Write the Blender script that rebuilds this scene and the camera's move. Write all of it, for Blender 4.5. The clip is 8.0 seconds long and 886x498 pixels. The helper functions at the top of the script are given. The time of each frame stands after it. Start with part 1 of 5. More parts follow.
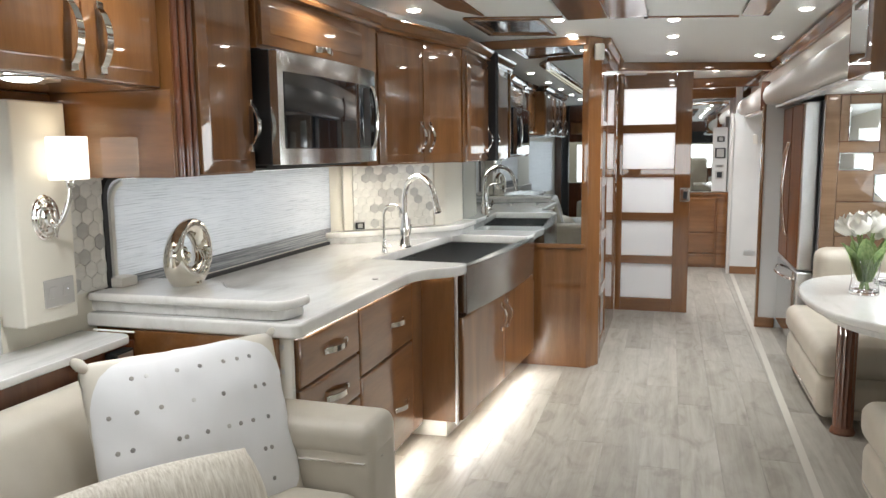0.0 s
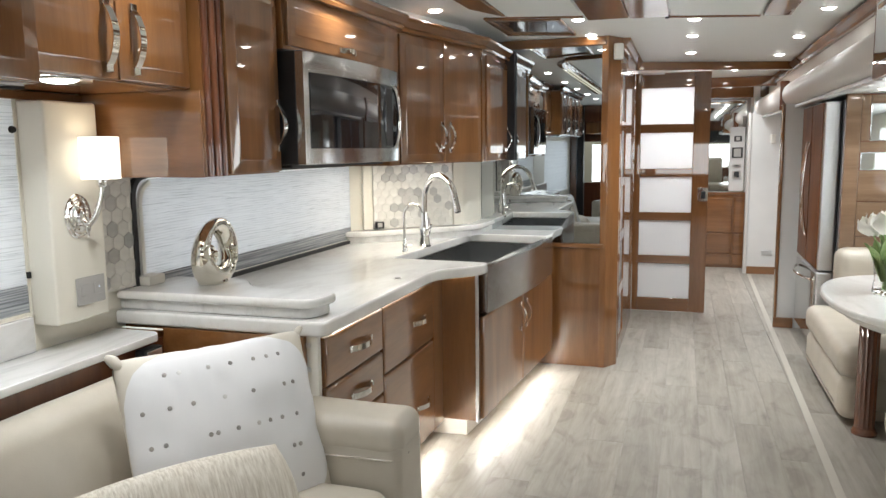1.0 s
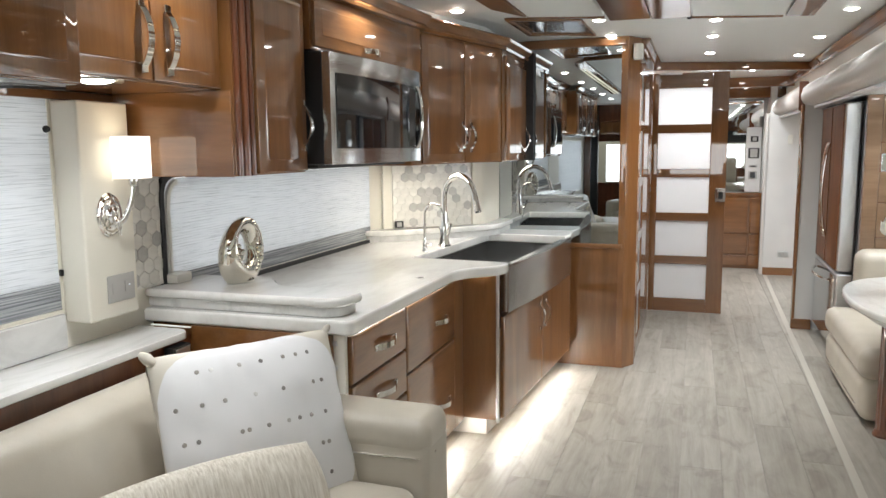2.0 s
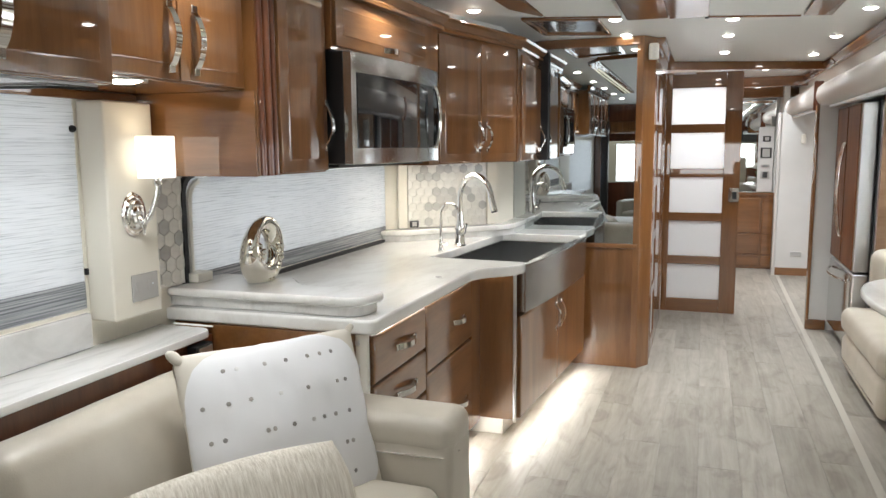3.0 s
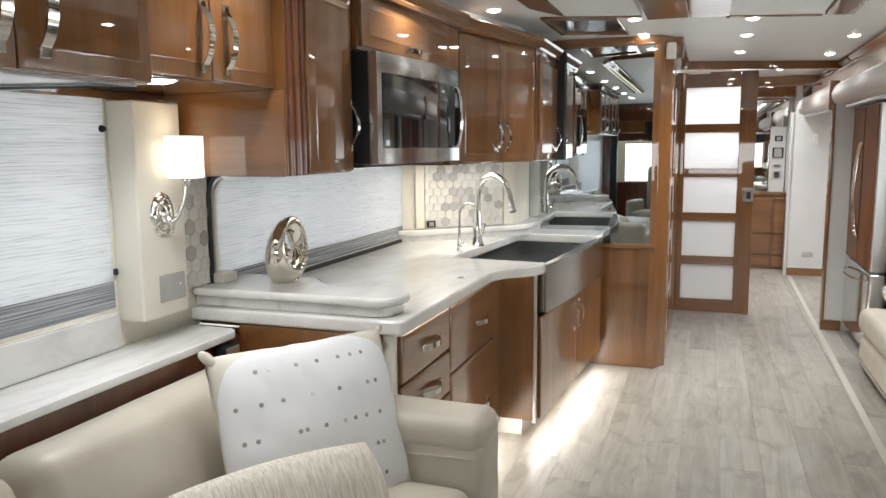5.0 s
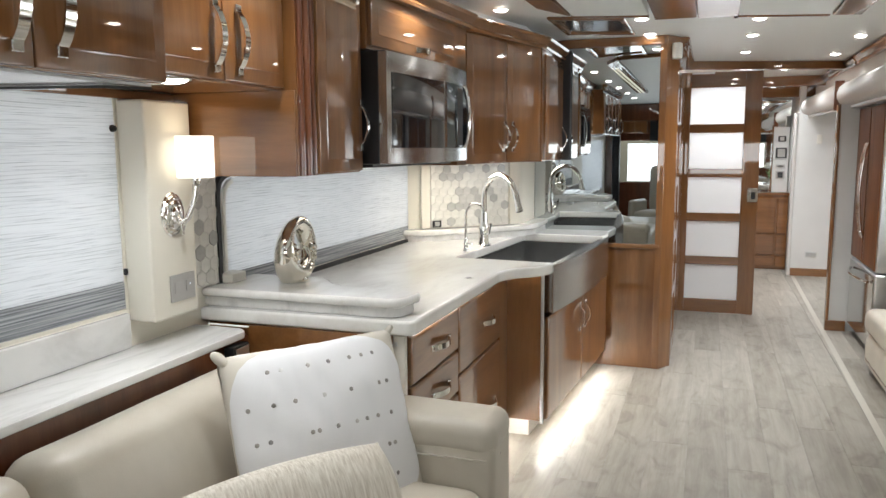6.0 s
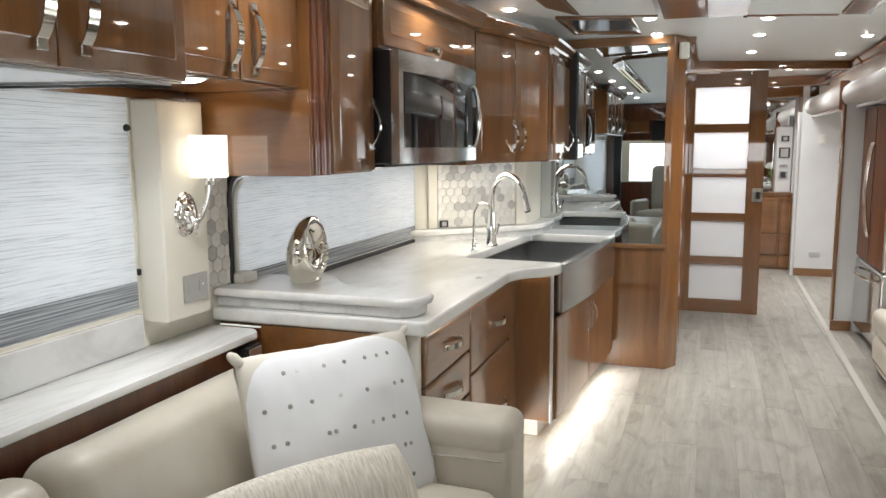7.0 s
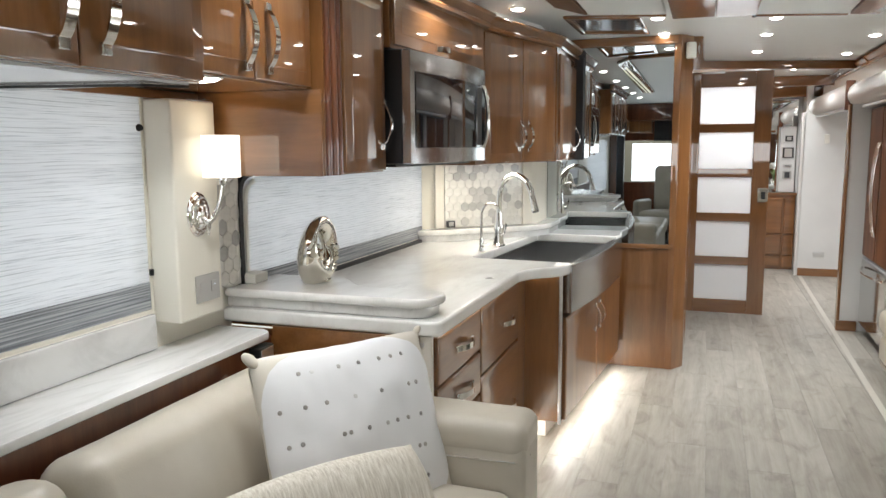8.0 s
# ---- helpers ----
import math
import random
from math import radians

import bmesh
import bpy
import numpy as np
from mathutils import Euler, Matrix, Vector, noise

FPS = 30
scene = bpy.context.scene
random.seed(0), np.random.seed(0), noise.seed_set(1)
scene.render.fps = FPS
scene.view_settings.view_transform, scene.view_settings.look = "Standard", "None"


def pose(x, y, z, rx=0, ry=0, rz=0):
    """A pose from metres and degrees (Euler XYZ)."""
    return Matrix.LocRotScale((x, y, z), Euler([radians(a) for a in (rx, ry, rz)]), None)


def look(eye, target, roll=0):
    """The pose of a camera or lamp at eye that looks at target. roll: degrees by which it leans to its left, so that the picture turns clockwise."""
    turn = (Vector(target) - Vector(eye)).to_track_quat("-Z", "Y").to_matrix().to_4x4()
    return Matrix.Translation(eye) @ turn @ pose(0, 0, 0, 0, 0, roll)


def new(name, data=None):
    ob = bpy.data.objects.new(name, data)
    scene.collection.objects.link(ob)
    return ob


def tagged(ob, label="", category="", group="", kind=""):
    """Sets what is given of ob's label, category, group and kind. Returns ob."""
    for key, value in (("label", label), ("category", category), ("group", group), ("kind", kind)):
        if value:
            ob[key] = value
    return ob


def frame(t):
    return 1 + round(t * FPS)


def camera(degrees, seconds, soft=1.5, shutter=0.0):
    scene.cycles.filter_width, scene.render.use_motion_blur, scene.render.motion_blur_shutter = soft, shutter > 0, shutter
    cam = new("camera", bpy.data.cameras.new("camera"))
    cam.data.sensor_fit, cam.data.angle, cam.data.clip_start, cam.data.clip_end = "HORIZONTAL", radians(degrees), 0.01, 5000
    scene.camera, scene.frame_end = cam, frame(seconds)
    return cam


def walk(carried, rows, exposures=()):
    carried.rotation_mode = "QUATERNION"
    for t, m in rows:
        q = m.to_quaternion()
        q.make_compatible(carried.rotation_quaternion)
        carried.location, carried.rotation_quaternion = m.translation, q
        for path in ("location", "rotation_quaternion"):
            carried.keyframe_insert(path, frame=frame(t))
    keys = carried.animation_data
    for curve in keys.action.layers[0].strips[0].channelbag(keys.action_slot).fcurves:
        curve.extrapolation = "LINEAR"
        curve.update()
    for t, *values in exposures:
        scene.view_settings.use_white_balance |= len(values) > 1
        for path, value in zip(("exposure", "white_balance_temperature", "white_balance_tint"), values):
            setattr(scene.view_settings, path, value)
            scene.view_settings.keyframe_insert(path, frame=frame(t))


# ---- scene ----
cam = camera(61.0, 8.0)
PATH = [
    (0, (-0.031, 0.048, 1.435), (-0.604, 1.946, 1.174), -0.7),
    (0.5, (-0.049, 0.033, 1.434), (-0.638, 1.926, 1.173), -0.7),
    (1, (-0.066, 0.018, 1.437), (-0.67, 1.907, 1.175), -0.7),
    (1.5, (-0.088, 0.003, 1.44), (-0.706, 1.887, 1.177), -0.6),
    (3, (-0.157, -0.029, 1.443), (-0.804, 1.845, 1.178), -0.5),
    (3.5, (-0.179, -0.035, 1.444), (-0.832, 1.837, 1.179), -0.5),
    (4, (-0.199, -0.041, 1.443), (-0.855, 1.83, 1.179), -0.5),
    (4.5, (-0.218, -0.044, 1.444), (-0.874, 1.826, 1.179), -0.5),
    (6, (-0.267, -0.051, 1.447), (-0.924, 1.819, 1.18), -0.4),
    (6.5, (-0.291, -0.056, 1.446), (-0.947, 1.815, 1.179), -0.4),
    (7, (-0.316, -0.058, 1.446), (-0.97, 1.813, 1.179), -0.4),
    (7.5, (-0.337, -0.062, 1.446), (-0.992, 1.809, 1.18), -0.4),
    (8, (-0.357, -0.064, 1.446), (-1.011, 1.807, 1.179), -0.4),
]
walk(cam, [(t, look(eye, target, roll)) for t, eye, target, roll in PATH])

# ---- world and daylight ----
world = bpy.data.worlds.new("sky")
scene.world = world
world.use_nodes = True
wn = world.node_tree
sky = wn.nodes.new("ShaderNodeTexSky")
sky.sky_type, sky.sun_disc = "NISHITA", False
sky.sun_elevation, sky.sun_rotation = radians(50), radians(250)
wn.nodes["Background"].inputs["Strength"].default_value = 0.12
wn.links.new(sky.outputs[0], wn.nodes["Background"].inputs["Color"])


def area_lamp(name, m, sx, sy, watts, colour=(1, 1, 1), shape="RECTANGLE"):
    d = bpy.data.lights.new(name, "AREA")
    d.shape, d.size, d.energy, d.color = shape, sx, watts, colour
    if shape == "RECTANGLE":
        d.size_y = sy
    ob = new(name, d)
    ob.matrix_basis = m
    return ob


# ---- materials ----
def mat(name, colour, rough=0.5, metal=0.0, coat=0.0, coat_rough=0.03, spec=0.5):
    m = bpy.data.materials.new(name)
    m.use_nodes = True
    b = m.node_tree.nodes["Principled BSDF"]
    b.inputs["Base Color"].default_value = (*colour, 1)
    b.inputs["Roughness"].default_value = rough
    b.inputs["Metallic"].default_value = metal
    b.inputs["Coat Weight"].default_value = coat
    b.inputs["Coat Roughness"].default_value = coat_rough
    b.inputs["Specular IOR Level"].default_value = spec
    return m


def nd(m, kind, **values):
    n = m.node_tree.nodes.new(kind)
    for k, v in values.items():
        n.inputs[k].default_value = v
    return n


def ln(m, a, b):
    m.node_tree.links.new(a, b)


def bsdf(m):
    return m.node_tree.nodes["Principled BSDF"]


def ramp(m, fac, stops):
    r = nd(m, "ShaderNodeValToRGB")
    e = r.color_ramp.elements
    while len(e) < len(stops):
        e.new(0.5)
    for el, (p, c) in zip(e, stops):
        el.position, el.color = p, (*c, 1)
    ln(m, fac, r.inputs[0])
    return r.outputs[0]


def coords(m, scale=(1, 1, 1), kind="Object", rot=(0, 0, 0)):
    c, mp = nd(m, "ShaderNodeTexCoord"), nd(m, "ShaderNodeMapping")
    mp.inputs["Scale"].default_value, mp.inputs["Rotation"].default_value = scale, rot
    ln(m, c.outputs[kind], mp.inputs["Vector"])
    return mp.outputs[0]


def noise_tex(m, vec, scale, detail=4.0, rough=0.55, dist=0.0):
    n = nd(m, "ShaderNodeTexNoise", Scale=scale, Detail=detail, Roughness=rough, Distortion=dist)
    ln(m, vec, n.inputs["Vector"])
    return n.outputs[0]


def bump(m, height, strength, distance=0.002):
    b = nd(m, "ShaderNodeBump", Strength=strength, Distance=distance)
    ln(m, height, b.inputs["Height"])
    ln(m, b.outputs[0], bsdf(m).inputs["Normal"])


def shift_by_object(m, vec, amount):
    info, mul, add = nd(m, "ShaderNodeObjectInfo"), nd(m, "ShaderNodeVectorMath"), nd(m, "ShaderNodeVectorMath")
    mul.operation, add.operation = "SCALE", "ADD"
    comb = nd(m, "ShaderNodeCombineXYZ")
    for k in "XYZ":
        ln(m, info.outputs["Random"], comb.inputs[k])
    ln(m, comb.outputs[0], mul.inputs[0])
    mul.inputs["Scale"].default_value = amount
    ln(m, vec, add.inputs[0])
    ln(m, mul.outputs[0], add.inputs[1])
    return add.outputs[0]


def wood(name, dark, mid, light, stretch=(9, 9, 0.9), coat=1.0, rough=0.32):
    """Lacquered wood with the grain along the axis of the smallest stretch."""
    m = mat(name, mid, rough, 0, coat, 0.022, 0.15)
    v = shift_by_object(m, coords(m, stretch), 13.0)
    big = noise_tex(m, v, 0.9, 3, 0.5, 0.8)
    fine = noise_tex(m, v, 9.0, 6, 0.65, 0.3)
    mix = nd(m, "ShaderNodeMath")
    mix.operation = "MULTIPLY_ADD"
    ln(m, fine, mix.inputs[0])
    mix.inputs[1].default_value = 0.45
    ln(m, big, mix.inputs[2])
    ln(m, ramp(m, mix.outputs[0], [(0.42, dark), (0.68, mid), (0.98, light)]), bsdf(m).inputs["Base Color"])
    bsdf(m).inputs["Coat IOR"].default_value = 1.85
    bump(m, fine, 0.008, 0.001)
    return m


CHERRY = wood("cherry_wood", (0.138, 0.052, 0.0155), (0.203, 0.084, 0.0262), (0.275, 0.121, 0.042))
CHERRY_X = wood("cherry_wood_crosswise", (0.138, 0.052, 0.0155), (0.203, 0.084, 0.0262), (0.275, 0.121, 0.042), (9, 0.9, 9))
CHERRY_T = wood("cherry_wood_thwart", (0.138, 0.052, 0.0155), (0.203, 0.084, 0.0262), (0.275, 0.121, 0.042), (0.9, 9, 9))
ACCENT_WOOD = wood("taupe_cherry_veneer", (0.135, 0.078, 0.042), (0.195, 0.118, 0.068), (0.25, 0.158, 0.096), (0.9, 9, 9), 0.4, 0.4)
CHERRY_DARK = wood("dark_cherry_wood", (0.075, 0.022, 0.01), (0.13, 0.04, 0.017), (0.2, 0.066, 0.026))
CHROME = mat("polished_chrome", (0.86, 0.85, 0.83), 0.06, 1)
STEEL = mat("brushed_steel", (0.75, 0.76, 0.77), 0.34, 1)
v = coords(STEEL, (60, 2, 60))
g = noise_tex(STEEL, v, 6, 3)
ln(STEEL, ramp(STEEL, g, [(0.3, (0.7, 0.715, 0.73)), (0.7, (0.84, 0.855, 0.87))]), bsdf(STEEL).inputs["Base Color"])
MW_STEEL = mat("bright_brushed_steel", (0.72, 0.72, 0.72), 0.13, 1)
v = coords(MW_STEEL, (2, 2, 150))
ln(MW_STEEL, ramp(MW_STEEL, noise_tex(MW_STEEL, v, 4, 3), [(0.3, (0.6, 0.605, 0.61)), (0.7, (0.72, 0.725, 0.73))]), bsdf(MW_STEEL).inputs["Base Color"])
SINK_STEEL = mat("satin_sink_steel", (0.5, 0.52, 0.55), 0.2, 1)
v = coords(SINK_STEEL, (3, 3, 70))
ln(SINK_STEEL, ramp(SINK_STEEL, noise_tex(SINK_STEEL, v, 5, 3), [(0.3, (0.49, 0.495, 0.5)), (0.7, (0.62, 0.625, 0.63))]), bsdf(SINK_STEEL).inputs["Base Color"])
BLACK = mat("black_plastic", (0.012, 0.012, 0.013), 0.35)
BLACK_GLASS = mat("black_glass", (0.014, 0.017, 0.022), 0.05, 0, 1.0, 0.02)
MIRROR = mat("mirror_silver", (0.74, 0.76, 0.76), 0.02, 1)
SMOKED_MIRROR = mat("smoked_mirror", (0.52, 0.55, 0.56), 0.012, 1)
CEIL = mat("soft_white_ceiling_vinyl", (0.8, 0.835, 0.825), 0.4)
bump(CEIL, noise_tex(CEIL, coords(CEIL), 180, 2), 0.06, 0.001)
WHITE_WALL = mat("white_wall_panel", (0.72, 0.72, 0.71), 0.35)
ln(WHITE_WALL, ramp(WHITE_WALL, noise_tex(WHITE_WALL, coords(WHITE_WALL), 2.2, 3), [(0.3, (0.68, 0.68, 0.67)), (0.7, (0.75, 0.75, 0.74))]), bsdf(WHITE_WALL).inputs["Base Color"])
PEARL = mat("pearl_leatherette", (0.71, 0.695, 0.67), 0.5, 0.3)
bump(PEARL, noise_tex(PEARL, coords(PEARL), 160, 3), 0.03, 0.001)
CREAM = mat("cream_padded_panel", (0.79, 0.755, 0.66), 0.5)
bump(CREAM, noise_tex(CREAM, coords(CREAM), 240, 3), 0.1, 0.001)
PALE_GLOSS = mat("pale_glossy_laminate", (0.74, 0.76, 0.78), 0.15, 0, 0.6, 0.03)
WHITE_PAINT = mat("white_trim", (0.78, 0.76, 0.7), 0.35)


def quartz(name, base, vein, dark, along):
    m = mat(name, base, 0.16, 0, 0.5, 0.1)
    v = coords(m, along)
    a = noise_tex(m, v, 2.6, 7, 0.62, 1.6)
    b = noise_tex(m, v, 14, 5, 0.6, 0.4)
    mx = nd(m, "ShaderNodeMath")
    mx.operation = "MULTIPLY_ADD"
    ln(m, b, mx.inputs[0])
    mx.inputs[1].default_value = 0.3
    ln(m, a, mx.inputs[2])
    ln(m, ramp(m, mx.outputs[0], [(0.45, dark), (0.58, vein), (0.68, base), (0.9, tuple(min(1, c * 1.05) for c in base))]), bsdf(m).inputs["Base Color"])
    return m


QUARTZ = quartz("white_veined_quartz", (0.84, 0.835, 0.81), (0.8, 0.79, 0.76), (0.72, 0.71, 0.68), (1.6, 0.7, 1))
QUARTZ_GREY = quartz("grey_veined_quartz", (0.76, 0.755, 0.74), (0.68, 0.675, 0.66), (0.57, 0.565, 0.55), (2.2, 0.5, 1))
LEATHER = mat("cream_leather", (0.66, 0.6, 0.5), 0.36)
v = coords(LEATHER)
ln(LEATHER, ramp(LEATHER, noise_tex(LEATHER, v, 5, 4), [(0.3, (0.455, 0.41, 0.34)), (0.7, (0.53, 0.484, 0.408))]), bsdf(LEATHER).inputs["Base Color"])
vor = nd(LEATHER, "ShaderNodeTexVoronoi", Scale=260.0)
ln(LEATHER, v, vor.inputs["Vector"])
bump(LEATHER, vor.outputs[0], 0.12, 0.001)
PILLOW = mat("white_cotton", (0.76, 0.755, 0.765), 0.85)
bump(PILLOW, noise_tex(PILLOW, coords(PILLOW), 420, 2), 0.25, 0.001)
PILLOW_BACK = mat("beige_linen", (0.62, 0.575, 0.5), 0.8)
bump(PILLOW_BACK, noise_tex(PILLOW_BACK, coords(PILLOW_BACK), 300, 3), 0.3, 0.001)
SEQUIN = mat("brushed_metal_sequin", (0.5, 0.46, 0.42), 0.5, 0.4)
info = nd(SEQUIN, "ShaderNodeObjectInfo")
ln(SEQUIN, ramp(SEQUIN, info.outputs["Random"], [(0.0, (0.24, 0.23, 0.225)), (0.5, (0.36, 0.335, 0.31)), (0.8, (0.48, 0.46, 0.44)), (1.0, (0.74, 0.73, 0.72))]), bsdf(SEQUIN).inputs["Base Color"])
CHENILLE = mat("striped_chenille", (0.6, 0.55, 0.46), 0.85)
v = coords(CHENILLE, (190, 60, 16))
g = noise_tex(CHENILLE, v, 1.0, 4, 0.6)
ln(CHENILLE, ramp(CHENILLE, g, [(0.33, (0.5, 0.445, 0.37)), (0.52, (0.64, 0.59, 0.51)), (0.7, (0.75, 0.71, 0.64))]), bsdf(CHENILLE).inputs["Base Color"])
bump(CHENILLE, g, 0.5, 0.003)

# floor planks: greyed oak
PLANK = mat("greyed_oak_plank", (0.4, 0.36, 0.31), 0.42, 0, 0.1, 0.2)
v = shift_by_object(PLANK, coords(PLANK, (14, 1.0, 14)), 17.0)
a = noise_tex(PLANK, v, 1.1, 4, 0.6, 1.1)
b = noise_tex(PLANK, v, 9, 5, 0.65, 0.2)
mx = nd(PLANK, "ShaderNodeMath")
mx.operation = "MULTIPLY_ADD"
ln(PLANK, b, mx.inputs[0])
mx.inputs[1].default_value = 0.35
ln(PLANK, a, mx.inputs[2])
col = ramp(PLANK, mx.outputs[0], [(0.34, (0.23, 0.212, 0.183)), (0.5, (0.315, 0.297, 0.265)), (0.68, (0.375, 0.357, 0.325)), (0.95, (0.45, 0.432, 0.4))])
info = nd(PLANK, "ShaderNodeObjectInfo")
tint = ramp(PLANK, info.outputs["Random"], [(0.0, (0.84, 0.825, 0.8)), (0.5, (0.94, 0.93, 0.91)), (1.0, (1.04, 1.03, 1.01))])
mul = nd(PLANK, "ShaderNodeMix")
mul.data_type, mul.blend_type = "RGBA", "MULTIPLY"
mul.inputs["Factor"].default_value = 1.0
ln(PLANK, col, mul.inputs["A"])
ln(PLANK, tint, mul.inputs["B"])
patch = ramp(PLANK, noise_tex(PLANK, shift_by_object(PLANK, coords(PLANK, (3.2, 1.3, 1)), 9.0), 2.4, 3, 0.6, 0.9), [(0.3, (0.66, 0.625, 0.57)), (0.45, (0.93, 0.91, 0.875)), (0.68, (1.07, 1.055, 1.03))])
worn = nd(PLANK, "ShaderNodeMix", Factor=0.85)
worn.data_type, worn.blend_type = "RGBA", "MULTIPLY"
ln(PLANK, mul.outputs["Result"], worn.inputs["A"])
ln(PLANK, patch, worn.inputs["B"])
ln(PLANK, worn.outputs["Result"], bsdf(PLANK).inputs["Base Color"])
bump(PLANK, b, 0.08, 0.001)
JOINT = mat("floor_joint", (0.3, 0.285, 0.255), 0.6)
STRIP = mat("pale_threshold_strip", (0.5, 0.475, 0.42), 0.4)

# hexagon tile
HEX = mat("marble_hex_tile", (0.7, 0.68, 0.6), 0.18, 0, 0.5, 0.05)
info = nd(HEX, "ShaderNodeObjectInfo")
c = ramp(HEX, info.outputs["Random"], [(0.0, (0.82, 0.805, 0.755)), (0.7, (0.78, 0.765, 0.715)), (0.72, (0.6, 0.59, 0.565)), (1.0, (0.46, 0.455, 0.44))])
HEXV = noise_tex(HEX, coords(HEX), 22, 4, 0.6, 1.0)
mul = nd(HEX, "ShaderNodeMix")
mul.data_type, mul.blend_type = "RGBA", "MULTIPLY"
mul.inputs["Factor"].default_value = 0.6
ln(HEX, c, mul.inputs["A"])
ln(HEX, ramp(HEX, HEXV, [(0.3, (0.75, 0.75, 0.75)), (0.6, (1, 1, 1))]), mul.inputs["B"])
ln(HEX, mul.outputs["Result"], bsdf(HEX).inputs["Base Color"])
GROUT = mat("pale_grout", (0.81, 0.795, 0.745), 0.7)


def shade_cloth():
    """Woven roller shade: lets daylight through, with thin dark slubs running level."""
    m = mat("woven_shade_cloth", (0.75, 0.76, 0.76), 0.9)
    v = coords(m, (1, 4.2, 330))
    n = noise_tex(m, v, 1.6, 3, 0.55, 0.2)
    wide = noise_tex(m, coords(m, (1, 0.9, 16)), 1.3, 2)
    mx = nd(m, "ShaderNodeMath")
    mx.operation = "MULTIPLY_ADD"
    ln(m, wide, mx.inputs[0])
    mx.inputs[1].default_value = 0.25
    ln(m, n, mx.inputs[2])
    c = ramp(m, mx.outputs[0], [(0.42, (0.48, 0.5, 0.52)), (0.49, (0.71, 0.73, 0.75)), (0.62, (0.83, 0.845, 0.86))])
    sep = nd(m, "ShaderNodeSeparateXYZ")
    ln(m, coords(m), sep.inputs[0])
    drift = noise_tex(m, coords(m, (1, 1.4, 7)), 1.0, 2)
    a1, a2, fr_ = nd(m, "ShaderNodeMath"), nd(m, "ShaderNodeMath"), nd(m, "ShaderNodeMath")
    a1.operation, a2.operation, fr_.operation = "MULTIPLY", "MULTIPLY_ADD", "FRACT"
    ln(m, sep.outputs["Z"], a1.inputs[0])
    a1.inputs[1].default_value = 92.0
    ln(m, drift, a2.inputs[0])
    a2.inputs[1].default_value = 3.0
    ln(m, a1.outputs[0], a2.inputs[2])
    ln(m, a2.outputs[0], fr_.inputs[0])
    line = ramp(m, fr_.outputs[0], [(0.0, (0, 0, 0)), (0.1, (0, 0, 0)), (0.2, (1, 1, 1)), (0.92, (1, 1, 1)), (1.0, (0, 0, 0))])
    broken = ramp(m, noise_tex(m, coords(m, (1, 5, 90)), 1.0, 2), [(0.42, (0.3, 0.3, 0.3)), (0.58, (1, 1, 1))])
    lift = nd(m, "ShaderNodeMix", Factor=1.0)
    lift.data_type, lift.blend_type = "RGBA", "LIGHTEN"
    ln(m, line, lift.inputs["A"])
    ln(m, broken, lift.inputs["B"])
    both = nd(m, "ShaderNodeMix", Factor=0.32)
    both.data_type, both.blend_type = "RGBA", "MULTIPLY"
    ln(m, c, both.inputs["A"])
    ln(m, lift.outputs["Result"], both.inputs["B"])
    c = both.outputs["Result"]
    t = nd(m, "ShaderNodeBsdfTranslucent")
    ln(m, c, t.inputs["Color"])
    ln(m, c, bsdf(m).inputs["Base Color"])
    mix = nd(m, "ShaderNodeMixShader")
    mix.inputs[0].default_value = 0.6
    ln(m, bsdf(m).outputs[0], mix.inputs[1])
    ln(m, t.outputs[0], mix.inputs[2])
    ln(m, mix.outputs[0], m.node_tree.nodes["Material Output"].inputs["Surface"])
    return m


SHADE = shade_cloth()
HEM = mat("grey_shade_hem", (0.34, 0.36, 0.38), 0.8)
v = coords(HEM, (1, 1.2, 120))
ln(HEM, ramp(HEM, noise_tex(HEM, v, 1.6, 3), [(0.4, (0.16, 0.17, 0.19)), (0.6, (0.45, 0.47, 0.49))]), bsdf(HEM).inputs["Base Color"])


def glow(name, colour, strength, base=(0.8, 0.8, 0.8)):
    m = mat(name, base, 0.5)
    bsdf(m).inputs["Emission Color"].default_value = (*colour, 1)
    bsdf(m).inputs["Emission Strength"].default_value = strength
    return m


LED = glow("led_strip", (1.0, 0.95, 0.84), 6)
LED_WARM = glow("warm_led_strip", (1.0, 0.95, 0.72), 1.1)
LED_SOFT = glow("soft_led_strip", (1.0, 0.93, 0.78), 0.35)
PUCK = glow("downlight_lens", (1.0, 0.97, 0.92), 24)
LAMP_SHADE = glow("lit_lamp_shade", (1.0, 0.94, 0.84), 1.7, (0.85, 0.8, 0.7))
OUTSIDE = glow("daylight_backdrop", (0.94, 0.97, 1.0), 2.45)
OUTSIDE_SHADED = glow("shaded_daylight_backdrop", (0.94, 0.97, 1.0), 2.45)
FROST = mat("frosted_glass", (0.82, 0.83, 0.84), 0.35)
ft, fm_ = nd(FROST, "ShaderNodeBsdfTranslucent", Color=(0.92, 0.93, 0.94, 1)), nd(FROST, "ShaderNodeMixShader", Fac=0.75)
ln(FROST, bsdf(FROST).outputs[0], fm_.inputs[1])
ln(FROST, ft.outputs[0], fm_.inputs[2])
ln(FROST, fm_.outputs[0], FROST.node_tree.nodes["Material Output"].inputs["Surface"])
GLASS = mat("clear_glass", (1, 1, 1), 0.0)
bsdf(GLASS).inputs["Transmission Weight"].default_value = 1.0
bsdf(GLASS).inputs["IOR"].default_value = 1.45
LEAF = mat("tulip_leaf", (0.1, 0.2, 0.045), 0.45)
